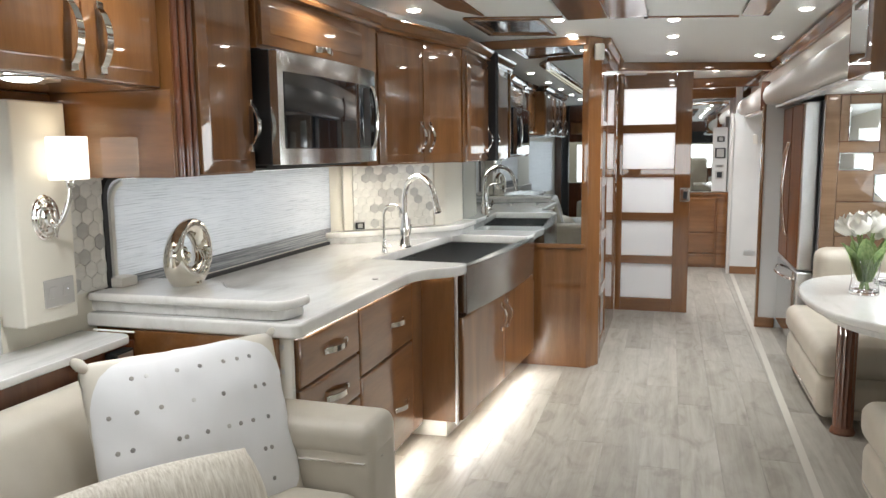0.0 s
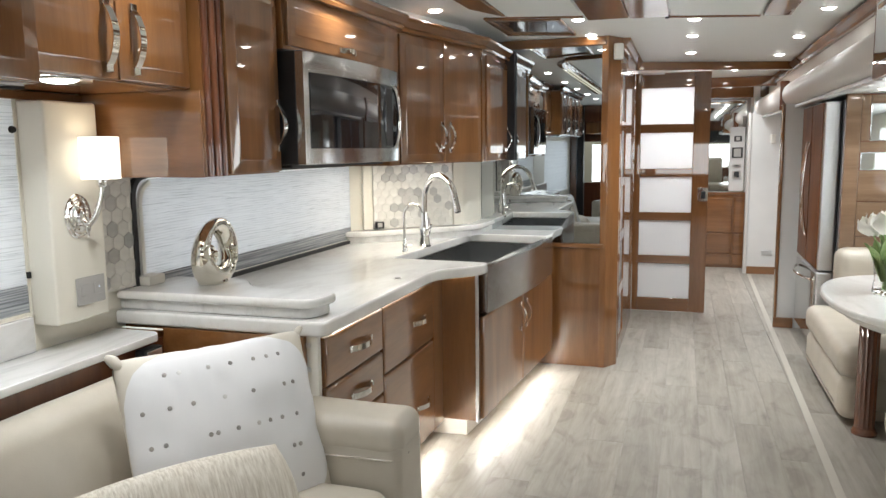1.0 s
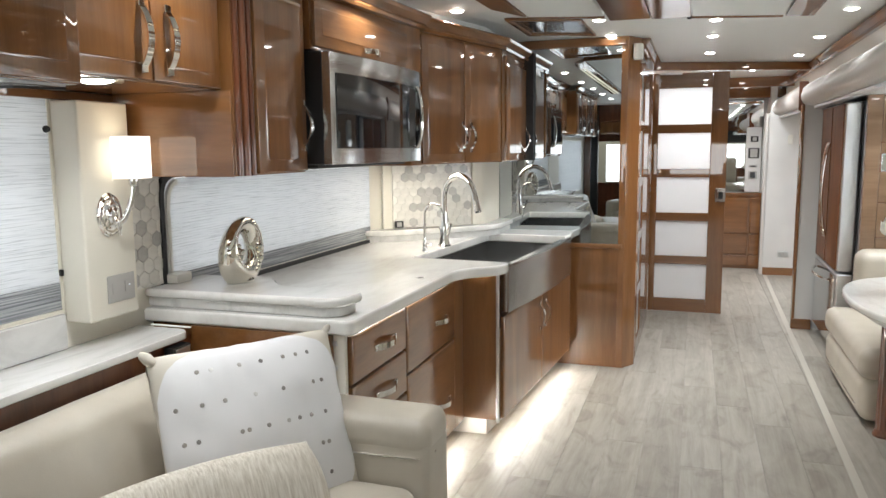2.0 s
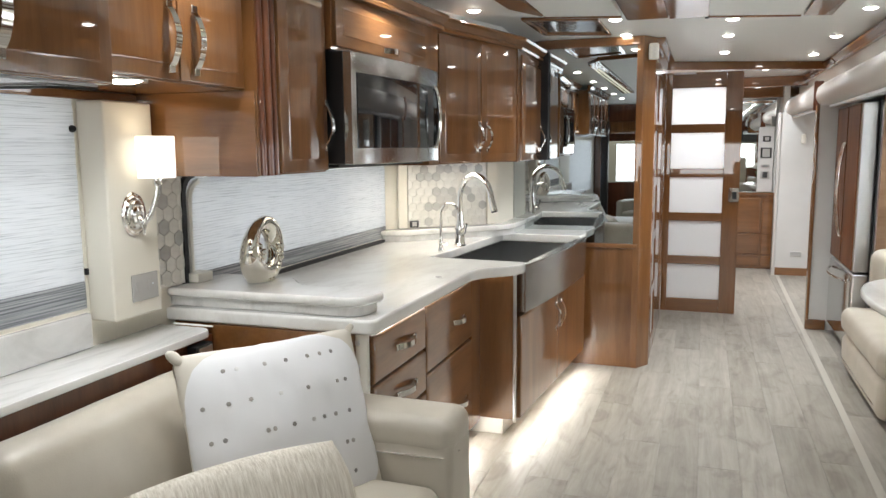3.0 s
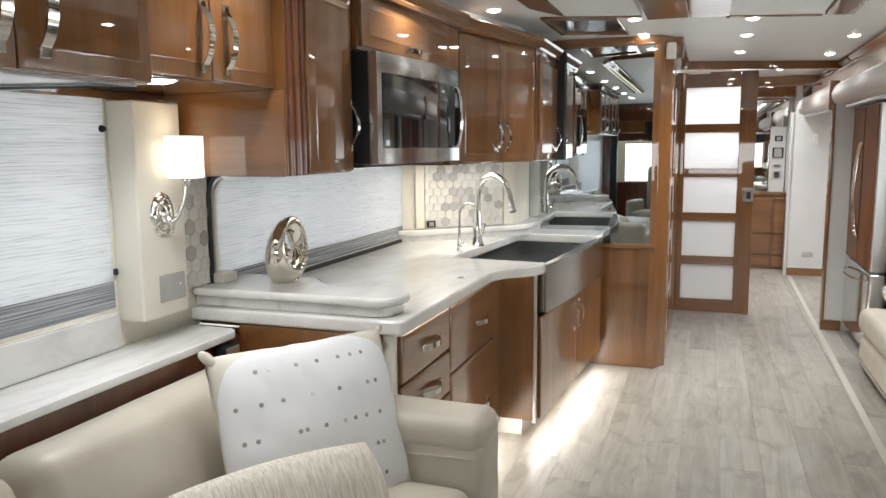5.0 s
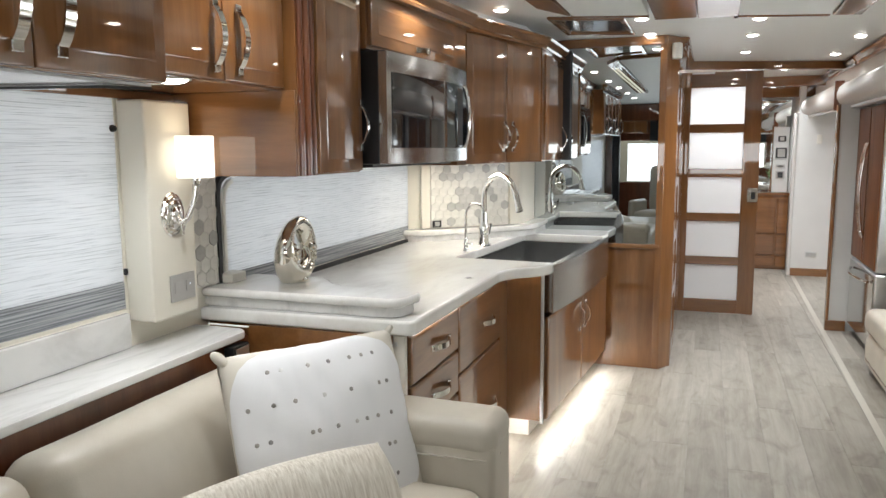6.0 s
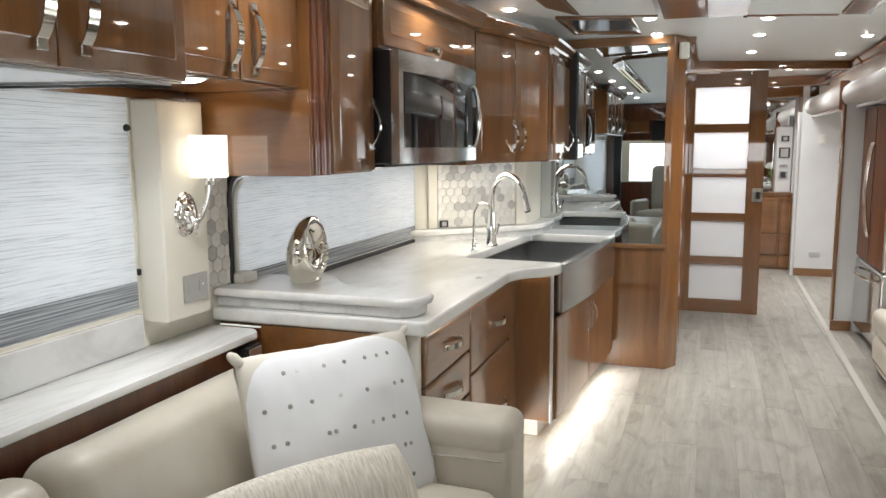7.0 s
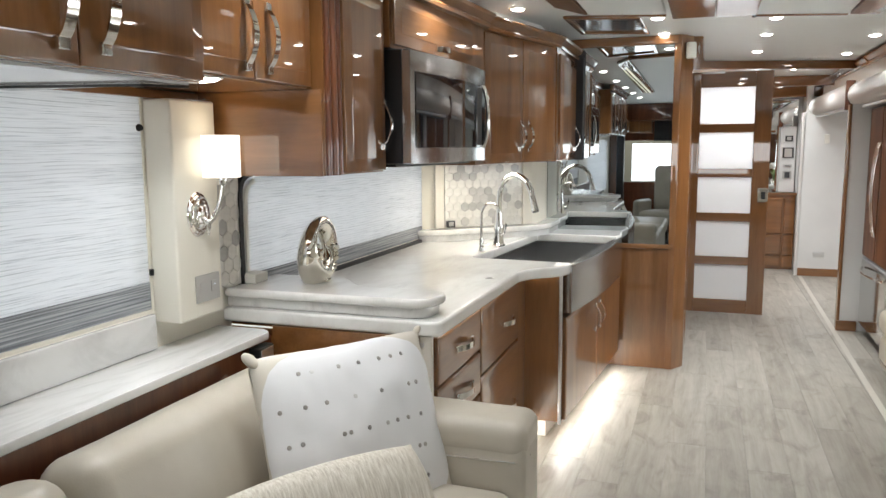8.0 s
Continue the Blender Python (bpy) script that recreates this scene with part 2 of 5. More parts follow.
ln(LEAF, ramp(LEAF, noise_tex(LEAF, coords(LEAF, (60, 60, 6)), 2, 3), [(0.3, (0.17, 0.29, 0.085)), (0.7, (0.36, 0.48, 0.2))]), bsdf(LEAF).inputs["Base Color"])
PETAL = mat("white_petal", (0.82, 0.8, 0.74), 0.55)
RUBBER = mat("black_rubber", (0.02, 0.02, 0.022), 0.6)
GREY_PLASTIC = mat("grey_switch_plate", (0.45, 0.44, 0.42), 0.4)
GOLD = mat("champagne_mirror_ceramic", (0.8, 0.77, 0.7), 0.05, 1)

# ---- mesh helpers ----
def origin_of(ob):
    p = Vector((0, 0, 0))
    while ob is not None:
        p += ob.location
        ob = ob.parent
    return p


def thing(name, loc, label, category, group="", kind=""):
    ob = new(name)
    ob.empty_display_size = 0.05
    ob.location = loc
    return tagged(ob, label, category, group, kind)


def to_mesh(name, bm, material, off=None, flat=False):
    bmesh.ops.recalc_face_normals(bm, faces=bm.faces)
    me = bpy.data.meshes.new(name)
    if off is not None:
        bmesh.ops.translate(bm, verts=bm.verts, vec=-off)
    bm.to_mesh(me)
    bm.free()
    me.materials.append(material)
    if not flat:
        me.polygons.foreach_set("use_smooth", [True] * len(me.polygons))
        me.set_sharp_from_angle(angle=radians(38))
    return me


def even_shading(ob):
    """Keeps flat faces flat beside their rounded edges."""
    w = ob.modifiers.new("even_shading", "WEIGHTED_NORMAL")
    w.mode, w.weight, w.keep_sharp = "FACE_AREA", 50, True
    return ob


def part(name, bm, material, parent, label=""):
    """Links a bmesh, made in world places, as one mesh under its thing or part."""
    off = origin_of(parent)
    ob = even_shading(new(name, to_mesh(name, bm, material, off)))
    ob.parent = parent
    if label:
        ob["label"] = label
    return ob


def solid(name, bm, material, label, category, kind="", group=""):
    return tagged(even_shading(new(name, to_mesh(name, bm, material))), label, category, group, kind)


def box(x0, x1, y0, y1, z0, z1, r=0.0, seg=2, bm=None, m=None):
    own = bmesh.new()
    bmesh.ops.create_cube(own, size=1.0)
    sx, sy, sz = abs(x1 - x0), abs(y1 - y0), abs(z1 - z0)
    bmesh.ops.scale(own, verts=own.verts, vec=(sx, sy, sz))
    r = min(r, min(sx, sy, sz) * 0.49)
    if r > 0:
        bmesh.ops.bevel(own, geom=own.edges[:], offset=r, segments=seg, profile=0.5, affect="EDGES", clamp_overlap=True)
    bmesh.ops.translate(own, verts=own.verts, vec=((x0 + x1) / 2, (y0 + y1) / 2, (z0 + z1) / 2))
    if m is not None:
        bmesh.ops.transform(own, matrix=m, verts=own.verts)
    return merge(bm, own)


def merge(bm, own):
    if bm is None:
        return own
    me = bpy.data.meshes.new("tmp")
    own.to_mesh(me)
    own.free()
    bm.from_mesh(me)
    bpy.data.meshes.remove(me)
    return bm


def face_frame(o, u):
    """Local x along u, local z up, local y into the body: -y is the outward side, at the origin o."""
    u = Vector(u).normalized()
    n = u.cross(Vector((0, 0, 1)))
    return Matrix(((u.x, -n.x, 0, o[0]), (u.y, -n.y, 0, o[1]), (u.z, -n.z, 1, o[2]), (0, 0, 0, 1)))


def rings(w, h, prof, m=None, bm=None):
    """A slab w by h whose front is stepped: prof rows are (inset, height over the back)."""
    own = bmesh.new()
    loops = []
    for inset, d in prof:
        loops.append([own.verts.new(p) for p in ((inset, -d, inset), (w - inset, -d, inset), (w - inset, -d, h - inset), (inset, -d, h - inset))])
    own.faces.new(loops[0][::-1])
    own.faces.new(loops[-1])
    for a, b in zip(loops, loops[1:]):
        for i in range(4):
            j = (i + 1) % 4
            own.faces.new((a[i], a[j], b[j], b[i]))
    if m is not None:
        bmesh.ops.transform(own, matrix=m, verts=own.verts)
    return merge(bm, own)


DOOR_PROF = ((0.0, 0.0), (0.0, 0.0105), (0.0015, 0.0125), (0.004, 0.0135), (0.0385, 0.0185), (0.041, 0.0205), (0.044, 0.021))
SLAB_PROF = ((0.0, 0.0), (0.0, 0.013), (0.004, 0.018), (0.008, 0.02), (0.02, 0.021))


def sweep(pts, section, ups=None, bm=None, m=None, closed=False):
    """Sweeps a closed section (rows of across, up; or a function of the step) along points."""
    own = bmesh.new()
    pts = [Vector(p) for p in pts]
    n = len(pts)
    loops, side = [], None
    for i, p in enumerate(pts):
        d = (pts[min(i + 1, n - 1)] - pts[max(i - 1, 0)]).normalized()
        if closed:
            d = (pts[(i + 1) % n] - pts[i - 1]).normalized()
        if ups is not None:
            side = d.cross(Vector(ups)).normalized()
        elif side is None:
            side = d.orthogonal().normalized()
        else:
            side = (side - d * side.dot(d)).normalized()
        up = side.cross(d)
        sec = section(i / (n - 1)) if callable(section) else section
        loops.append([own.verts.new(p + side * a + up * b) for a, b in sec])
    k = len(loops[0])
    pairs = list(zip(loops, loops[1:])) + ([(loops[-1], loops[0])] if closed else [])
    for a, b in pairs:
        for i in range(k):
            j = (i + 1) % k
            own.faces.new((a[i], a[j], b[j], b[i]))
    if not closed:
        own.faces.new(loops[0][::-1])
        own.faces.new(loops[-1])
    if m is not None:
        bmesh.ops.transform(own, matrix=m, verts=own.verts)
    return merge(bm, own)


def circle(r, n=14, sx=1.0, sy=1.0):
    return [(r * sx * math.cos(2 * math.pi * i / n), r * sy * math.sin(2 * math.pi * i / n)) for i in range(n)]


def rect(w, t):
    return [(-w / 2, -t / 2), (w / 2, -t / 2), (w / 2, t / 2), (-w / 2, t / 2)]


def lathe(prof, m=None, n=28, bm=None):
    """Turned body: prof rows are (radius, height)."""
    own = bmesh.new()
    loops = []
    for r, z in prof:
        if r < 1e-5:
            loops.append([own.verts.new((0, 0, z))])
        else:
            loops.append([own.verts.new((r * math.cos(2 * math.pi * i / n), r * math.sin(2 * math.pi * i / n), z)) for i in range(n)])
    for a, b in zip(loops, loops[1:]):
        for i in range(n):
            j = (i + 1) % n
            if len(a) == 1 and len(b) == 1:
                continue
            if len(a) == 1:
                own.faces.new((a[0], b[j], b[i]))
            elif len(b) == 1:
                own.faces.new((a[i], a[j], b[0]))
            else:
                own.faces.new((a[i], a[j], b[j], b[i]))
    for end in (loops[0], loops[-1]):
        if len(end) > 1:
            own.faces.new(end)
    if m is not None:
        bmesh.ops.transform(own, matrix=m, verts=own.verts)
    return merge(bm, own)


def prism(outline, z0, z1, r=0.0, seg=2, bm=None, m=None):
    """An upright prism over an outline of (x, y), its top and bottom rims rounded."""
    own = bmesh.new()
    bottom = [own.verts.new((x, y, z0)) for x, y in outline]
    top = [own.verts.new((x, y, z1)) for x, y in outline]
    own.faces.new(bottom[::-1])
    own.faces.new(top)
    for i in range(len(outline)):
        j = (i + 1) % len(outline)
        own.faces.new((bottom[i], bottom[j], top[j], top[i]))
    bmesh.ops.recalc_face_normals(own, faces=own.faces)
    if r > 0:
        rim = [e for e in own.edges if abs(e.verts[0].co.z - e.verts[1].co.z) < 1e-6]
        bmesh.ops.bevel(own, geom=rim, offset=r, segments=seg, profile=0.5, affect="EDGES", clamp_overlap=True)
    if m is not None:
        bmesh.ops.transform(own, matrix=m, verts=own.verts)
    return merge(bm, own)


def rounded(pts, radius, n=5):
    """An outline with its corners rounded; radius may be one number or one for each corner."""
    out, k = [], len(pts)
    rads = radius if isinstance(radius, (list, tuple)) else [radius] * k
    for i in range(k):
        p, a, b = Vector(pts[i]), Vector(pts[i - 1]), Vector(pts[(i + 1) % k])
        da, db = (a - p), (b - p)
        r = min(rads[i], da.length * 0.49, db.length * 0.49)
        if r < 1e-4:
            out.append(tuple(p))
            continue
        s, e = p + da.normalized() * r, p + db.normalized() * r
        for j in range(n + 1):
            t = j / n
            out.append(tuple(s * (1 - t) ** 2 + p * 2 * t * (1 - t) + e * t * t))
    return out


def strap_handle(name, parent, m, length, upright=True, width=0.017, rise=0.026):
    """A bowed chrome strap: local x across or along, -y outward."""
    pts = []
    for i in range(13):
        t = i / 12
        s = (t - 0.5) * length
        out = 0.008 + rise * math.sin(math.pi * t) ** 0.75
        pts.append((0, -out, s) if upright else (s, -out, 0))
    foot = 0.024
    bm = sweep(pts, rect(0.0045, width) if upright else rect(width, 0.0045), ups=(1, 0, 0) if upright else (0, -1, 0), m=m)
    for e in (-1, 1):
        c = e * (length / 2 + foot * 0.3)
        if upright:
            box(-width / 2, width / 2, -0.011, 0, c - foot / 2, c + foot / 2, 0.002, 1, bm, m)
        else:
            box(c - foot / 2, c + foot / 2, -0.011, 0, -width / 2, width / 2, 0.002, 1, bm, m)
    return part(name, bm, CHROME, parent, "bowed chrome handle")


def cupboard_door(parent, o, u, w, h, handle=None, material=None, prof=DOOR_PROF, hlen=0.13, name="door", hw=0.021):
    """A raised-panel front at its lower corner o along u; handle: (across, up, upright)."""
    m = face_frame(o, u)
    d = part(name, rings(w, h, prof, m), material or CHERRY, parent)
    if handle:
        a, b, upright = handle
        strap_handle("handle", d, m @ Matrix.Translation((a, -0.0195, b)), hlen, upright, hw)
    return d


def downlight(x, y, z, r=0.034, watts=0.0, label="lit round recessed ceiling downlight with a white rim"):
    t = thing("downlight", (x, y, z), label, "ceiling light", "recessed ceiling lights")
    mt = Matrix.Translation((x, y, z))
    part("trim_ring", lathe([(r + 0.008, -0.0005), (r + 0.007, -0.003), (r + 0.001, -0.004), (r, -0.003), (r, -0.0005)], mt, 24), WHITE_PAINT, t)
    part("lens", lathe([(0, -0.012), (r * 0.5, -0.011), (r * 0.8, -0.008), (r - 0.001, -0.003), (r - 0.001, -0.0008), (0, -0.0008)], mt, 24), PUCK, t)
    if watts:
        d = area_lamp("downlight_lamp", pose(x, y, z - 0.014), r * 1.7, 0, watts, (0.955, 0.985, 1.0), "DISK")
        d.data.spread = radians(120)
        d.parent = t
        d.matrix_basis = pose(0, 0, -0.014)
    return t

# ---- the shell ----
XL, XR, XS, YF, YB, H = -1.93, 0.86, 1.62, -3.2, 9.62, 2.13
HS = 1.755  # ceiling of the dinette slide-out

solid("floor", box(-2.05, 1.75, YF, YB, -0.06, -0.004), JOINT, "sub-floor under greyed oak planks", "floor", "structure")
WIN_A, WIN_B = (0.1, 1.757, 0.965, 1.6), (2.225, 4.2, 0.918, 1.346)


def wall_with_windows(name, x0, x1, ya, yb, za, zb, wins, material, label):
    """A wall along y with square openings cut right through it."""
    bm = bmesh.new()
    ys = sorted([ya, yb] + [v for w in wins for v in w[:2]])
    for a, b in zip(ys, ys[1:]):
        w = [w for w in wins if w[0] <= a + 1e-6 and w[1] >= b - 1e-6]
        if w:
            box(x0, x1, a, b, za, w[0][2], bm=bm)
            box(x0, x1, a, b, w[0][3], zb, bm=bm)
        else:
            box(x0, x1, a, b, za, zb, bm=bm)
    return solid(name, bm, material, label, "wall", "structure")


wall_with_windows("wall_left", XL - 0.09, XL, YF, YB, 0, 2.2, [(-2.9, -0.7, 0.75, 1.55), WIN_A, WIN_B], CREAM, "cream side wall with two long low windows")
wall_with_windows("wall_right", XS, XS + 0.09, YF, 6.5, 0, 2.2, [(2.7, 4.95, 0.95, 1.56)], CREAM, "cream slide-out side wall with a shaded window")
bm = box(XL, XS, YB, YB + 0.08, 0, 2.2)
solid("wall_back", bm, WHITE_WALL, "white rear bulkhead of the coach", "wall", "structure")
bm = box(-2.05, 1.75, YF - 0.08, YF, 0, 0.85)
box(-2.05, 1.75, YF - 0.08, YF, 1.54, 2.2, bm=bm)
box(-2.05, -1.78, YF - 0.08, YF, 0.85, 1.54, bm=bm)
box(1.2, 1.75, YF - 0.08, YF, 0.85, 1.54, bm=bm)
solid("wall_front", bm, CHERRY_DARK, "dark wooden front bulkhead with a broad windscreen opening", "wall", "structure")
solid("ceiling", box(-2.05, XR, YF, YB, H, H + 0.08), CEIL, "soft white vinyl ceiling with recessed downlights", "ceiling", "structure")
bm = box(XR - 0.02, XS + 0.1, YF, 6.44, HS, HS + 0.06)
solid("ceiling_slide", bm, CEIL, "lower white ceiling of the dinette slide-out", "ceiling", "structure")
bm = box(XR, XR + 0.06, YF, YB, HS + 0.06, H + 0.02)
solid("wall_over_slide", bm, CHERRY_X, "cherry fascia closing the step above the slide-out", "wall", "structure")

# daylight behind the shades, and the windscreen behind the viewer
for nm, y0, y1, z0, z1, x, face in (("backdrop_1", -0.1, 1.95, 0.8, 1.8, -2.22, 1), ("backdrop_2", 2.0, 4.4, 0.8, 1.5, -2.22, 1), ("backdrop_3", 2.5, 5.2, 0.8, 1.75, 1.92, -1), ("backdrop_4", -3.0, -0.6, 0.7, 1.65, -2.22, 1)):
    solid(nm, box(x - 0.01, x + 0.01, y0, y1, z0, z1), OUTSIDE_SHADED if nm == "backdrop_1" else OUTSIDE, "bright hazy daylight outside the windows", "backdrop", "structure")
area_lamp("windscreen_daylight", look((-0.2, YF + 0.02, 1.18), (-0.2, 3, 1.15)), 2.7, 0.62, 22, (0.93, 0.97, 1.0))

# Fill lamp added before the dinette shade, tipped up to brighten the overhead cabinets.
area_lamp("slide_window_fill", look((XS - 0.02, 3.82, 1.26), (-1.5, 3.4, 2.1)), 2.2, 0.5, 17, (0.95, 0.98, 1.0))

# ---- ceiling fittings ----
LAMPS = 5.4
for x, y in ((-1.276, 3.72), (-0.636, 4.26), (-0.635, 4.86), (-0.033, 4.48), (-0.036, 5.13), (-0.038, 6.03), (0.614, 4.38), (0.61, 5.42), (0.607, 6.43),
             (-1.285, 2.78), (-1.285, 1.73), (-1.285, 0.76), (-1.285, -0.2), (-1.285, -1.2), (0.612, 3.35), (0.612, 2.3), (0.612, 1.25), (0.612, 0.2), (0.3, -1.6),
             (0.35, 7.5), (0.12, 8.4), (0.42, 8.9)):
    downlight(x, y, H, watts=LAMPS * (0.05 if (x, y) == (-1.276, 3.72) else 0.09 if x > 0.5 and y > 2 else 0.16 if x < -1.2 and y < 1 else 0.6 if x < -1.2 else 0.06 if (x, y) == (-0.635, 4.86) else 0.9 if y > 7 else 1.02))
# Unseen lamp added behind the sliding door so that its frosted panes glow.
area_lamp("added_pane_backlight", pose(-0.15, 7.45, H - 0.02, 0, 0, 0), 0.45, 0.45, 26, (0.97, 0.985, 1.0))
downlight(1.02, 4.96, HS, watts=LAMPS * 0.7)
downlight(1.1, 3.6, HS, watts=LAMPS * 0.7)
# No downlight known here: added to brighten the rear slide-out's white end wall.
downlight(1.1, 8.0, 1.8, watts=LAMPS * 0.6)

# ---- the kitchen side ----
TOP, SLAB = 0.9, 0.05
CF = -1.13  # front edge of the worktop
S0, S1 = Vector((-0.958, 3.40, 0)), Vector((-0.85, 4.78, 0))  # front line of the sink cabinet
SU = (S1 - S0).normalized()
SN = Vector((SU.y, -SU.x, 0))


def sink_line(d, out=0.0):
    p = S0 + SU * d + SN * out
    return (p.x, p.y)


# worktop with the sink cut out: five slabs joined edge to edge would show, so one outline runs round the basin
SINK_A, SINK_B = 0.075, 1.215          # along the sink line
basin_back = -0.5


def worktop():
    bm = bmesh.new()
    near, far, back = 2.11, 4.93, XL + 0.002
    a0, a1 = sink_line(SINK_A, basin_back), sink_line(SINK_B, basin_back)
    f0, f1 = sink_line(SINK_A, 0.0), sink_line(SINK_B, 0.0)
    outline = [(back, near), (CF, near), (CF + 0.01, 3.16), (CF + 0.05, 3.25), sink_line(-0.09, -0.035), sink_line(-0.03, 0.0), sink_line(0.02, 0.012), (f0[0] + 0.003, f0[1]), a0, a1,
               f1, sink_line(1.3, 0.012), sink_line(1.39, 0.0), (sink_line(1.5, 0)[0] - 0.02, far), (back, far)]
    outline = rounded(outline, [0.0, 0.035, 0.2, 0.1, 0.1, 0.05, 0.0, 0.0, 0.015, 0.015, 0, 0, 0.02, 0.0, 0.0], 5)
    return prism(outline, TOP - SLAB, TOP, 0.012, 3)


wt = thing("worktop", (-1.5, 3.4, TOP), "polished white veined quartz worktop with rounded edge", "worktop")
part("slab", worktop(), QUARTZ, wt)
part("back_lip", box(XL + 0.003, XL + 0.02, 2.45, 4.02, TOP + 0.0005, TOP + 0.014, 0.004), QUARTZ, wt, "low quartz upstand")

# raised ledge at the near end
bm = prism(rounded([(XL + 0.003, 2.135), (-1.19, 2.135), (-1.175, 2.27), (-1.5, 2.285), (-1.62, 2.42), (XL + 0.003, 2.42)], [0, 0.06, 0.04, 0.1, 0.05, 0], 6), TOP + 0.001, TOP + 0.035, 0.006, 2)
ledge = thing("worktop_ledge", (-1.55, 2.2, TOP + 0.001), "raised two-tier quartz ledge on the worktop's end", "ledge")
part("riser", bm, QUARTZ_GREY, ledge, "grey veined quartz riser")
bm = prism(rounded([(XL + 0.003, 2.118), (-1.175, 2.118), (-1.15, 2.285), (-1.5, 2.3), (-1.6, 2.44), (XL + 0.003, 2.44)], [0, 0.07, 0.06, 0.1, 0.05, 0], 6), TOP + 0.035, TOP + 0.067, 0.012, 3)
part("cap", bm, QUARTZ, ledge, "white quartz cap with a rounded nose")

# ---- base cabinets ----
base = thing("base_cabinet", (-1.5, 2.7, 0.11), "cherry drawer cabinet with chrome handles and lit toe kick", "cabinet", "kitchen base cabinets")
BX = -1.17
bm = box(XL + 0.004, BX, 2.15, 3.4, 0.11, TOP - SLAB - 0.001)
part("body", bm, CHERRY, base)
part("end_post", box(BX - 0.075, BX + 0.006, 2.128, 2.149, 0.11, TOP - SLAB - 0.002, 0.004), WHITE_PAINT, base, "pale end strip with hinge plates")
for z in (0.82, 0.74):
    part("hinge_plate", box(BX - 0.05, BX - 0.02, 2.124, 2.128, z - 0.008, z + 0.008, 0.002), STEEL, base, "small steel plate")
y0, y1, y2, y3 = 2.155, 2.635, 2.65, 3.25
for za, zb in ((0.675, 0.838), (0.505, 0.665), (0.335, 0.495), (0.125, 0.325)):
    cupboard_door(base, (BX + 0.001, y0, za), (0, 1, 0), y1 - y0, zb - za, ((y1 - y0) / 2 + 0.02, (zb - za) / 2, False), CHERRY_X, SLAB_PROF, 0.15, "drawer_front")
cupboard_door(base, (BX + 0.001, y2, 0.57), (0, 1, 0), y3 - y2, 0.268, (0.39, 0.13, False), CHERRY_X, SLAB_PROF, 0.13, "drawer_front")
cupboard_door(base, (BX + 0.001, y2, 0.125), (0, 1, 0), y3 - y2, 0.435, (0.42, 0.19, False), CHERRY_X, SLAB_PROF, 0.13, "drawer_front")
part("stile", box(BX + 0.001, BX + 0.016, 3.262, 3.4, 0.12, TOP - SLAB - 0.004, 0.003), CHERRY, base)
part("plinth", box(XL + 0.01, BX - 0.09, 2.2, 3.39, 0.0, 0.109), WHITE_PAINT, base, "pale recessed plinth")
part("led_strip", box(BX - 0.088, BX - 0.076, 2.2, 3.39, 0.094, 0.108), LED, base, "glowing warm toe-kick strip")
part("counter_led", box(BX + 0.018, BX + 0.024, 2.2, 3.1, TOP - SLAB - 0.006, TOP - SLAB - 0.002), LED, base, "glowing strip under the worktop")

sinkcab = thing("sink_cabinet", (-1.2, 4.1, 0.13), "angled cherry sink cabinet with two doors and toe lighting", "cabinet", "kitchen base cabinets")
p0, p1 = sink_line(0.03, -0.022), sink_line(1.4, -0.022)
bm = prism([(XL + 0.004, 3.405), (p0[0], 3.405), p1, (p1[0], 4.9), (XL + 0.004, 4.9)], 0.13, TOP - SLAB - 0.27)
box(BX, p0[0], 3.4, 3.42, 0.13, TOP - SLAB - 0.001, 0.004, 2, bm)
part("body", bm, CHERRY, sinkcab)
part("corner_post", box(p0[0] - 0.012, p0[0] + 0.004, 3.395, 3.404, 0.12, TOP - SLAB - 0.002, 0.003), STEEL, sinkcab, "slim steel corner strip")
for i, (d0, w) in enumerate(((0.03, 0.67), (0.712, 0.66))):
    q = sink_line(d0, -0.02)
    cupboard_door(sinkcab, (q[0], q[1], 0.135), SU, w, 0.505, (w - 0.05 if i == 0 else 0.045, 0.38, True), CHERRY, SLAB_PROF, 0.12)
q0, q1 = sink_line(0.15, -0.13), sink_line(1.42, -0.13)
part("plinth", prism([(XL + 0.01, 3.5), (q0[0], q0[1] - 0.02), q1, (XL + 0.01, 4.9)], 0.0, 0.129), WHITE_PAINT, sinkcab, "pale recessed plinth")
bm = sweep([(*sink_line(0.1, -0.115), 0.118), (*sink_line(1.4, -0.115), 0.118)], rect(0.012, 0.014), ups=(0, 0, 1))
part("led_strip", bm, LED, sinkcab, "glowing warm toe-kick strip")
for d, wlen in ((0.36, 0.68), (1.04, 0.68)):
    c = sink_line(d, -0.04)
    lamp = area_lamp("toe_kick_lamp", look((c[0], c[1], 0.122), (c[0] + 0.05, c[1], 0.0)) , wlen, 0.05, 3.4, (1.0, 0.975, 0.91))
    lamp.matrix_basis = Matrix.Translation((c[0], c[1], 0.122)) @ pose(0, 0, 0, 0, -64, -4.5) @ pose(0, 0, 0, 0, 0, 90)
lamp = area_lamp("toe_kick_lamp", pose(BX - 0.015, 2.86, 0.105, 0, -64, 0) @ pose(0, 0, 0, 0, 0, 90), 1.2, 0.05, 5.8, (1.0, 0.975, 0.91))

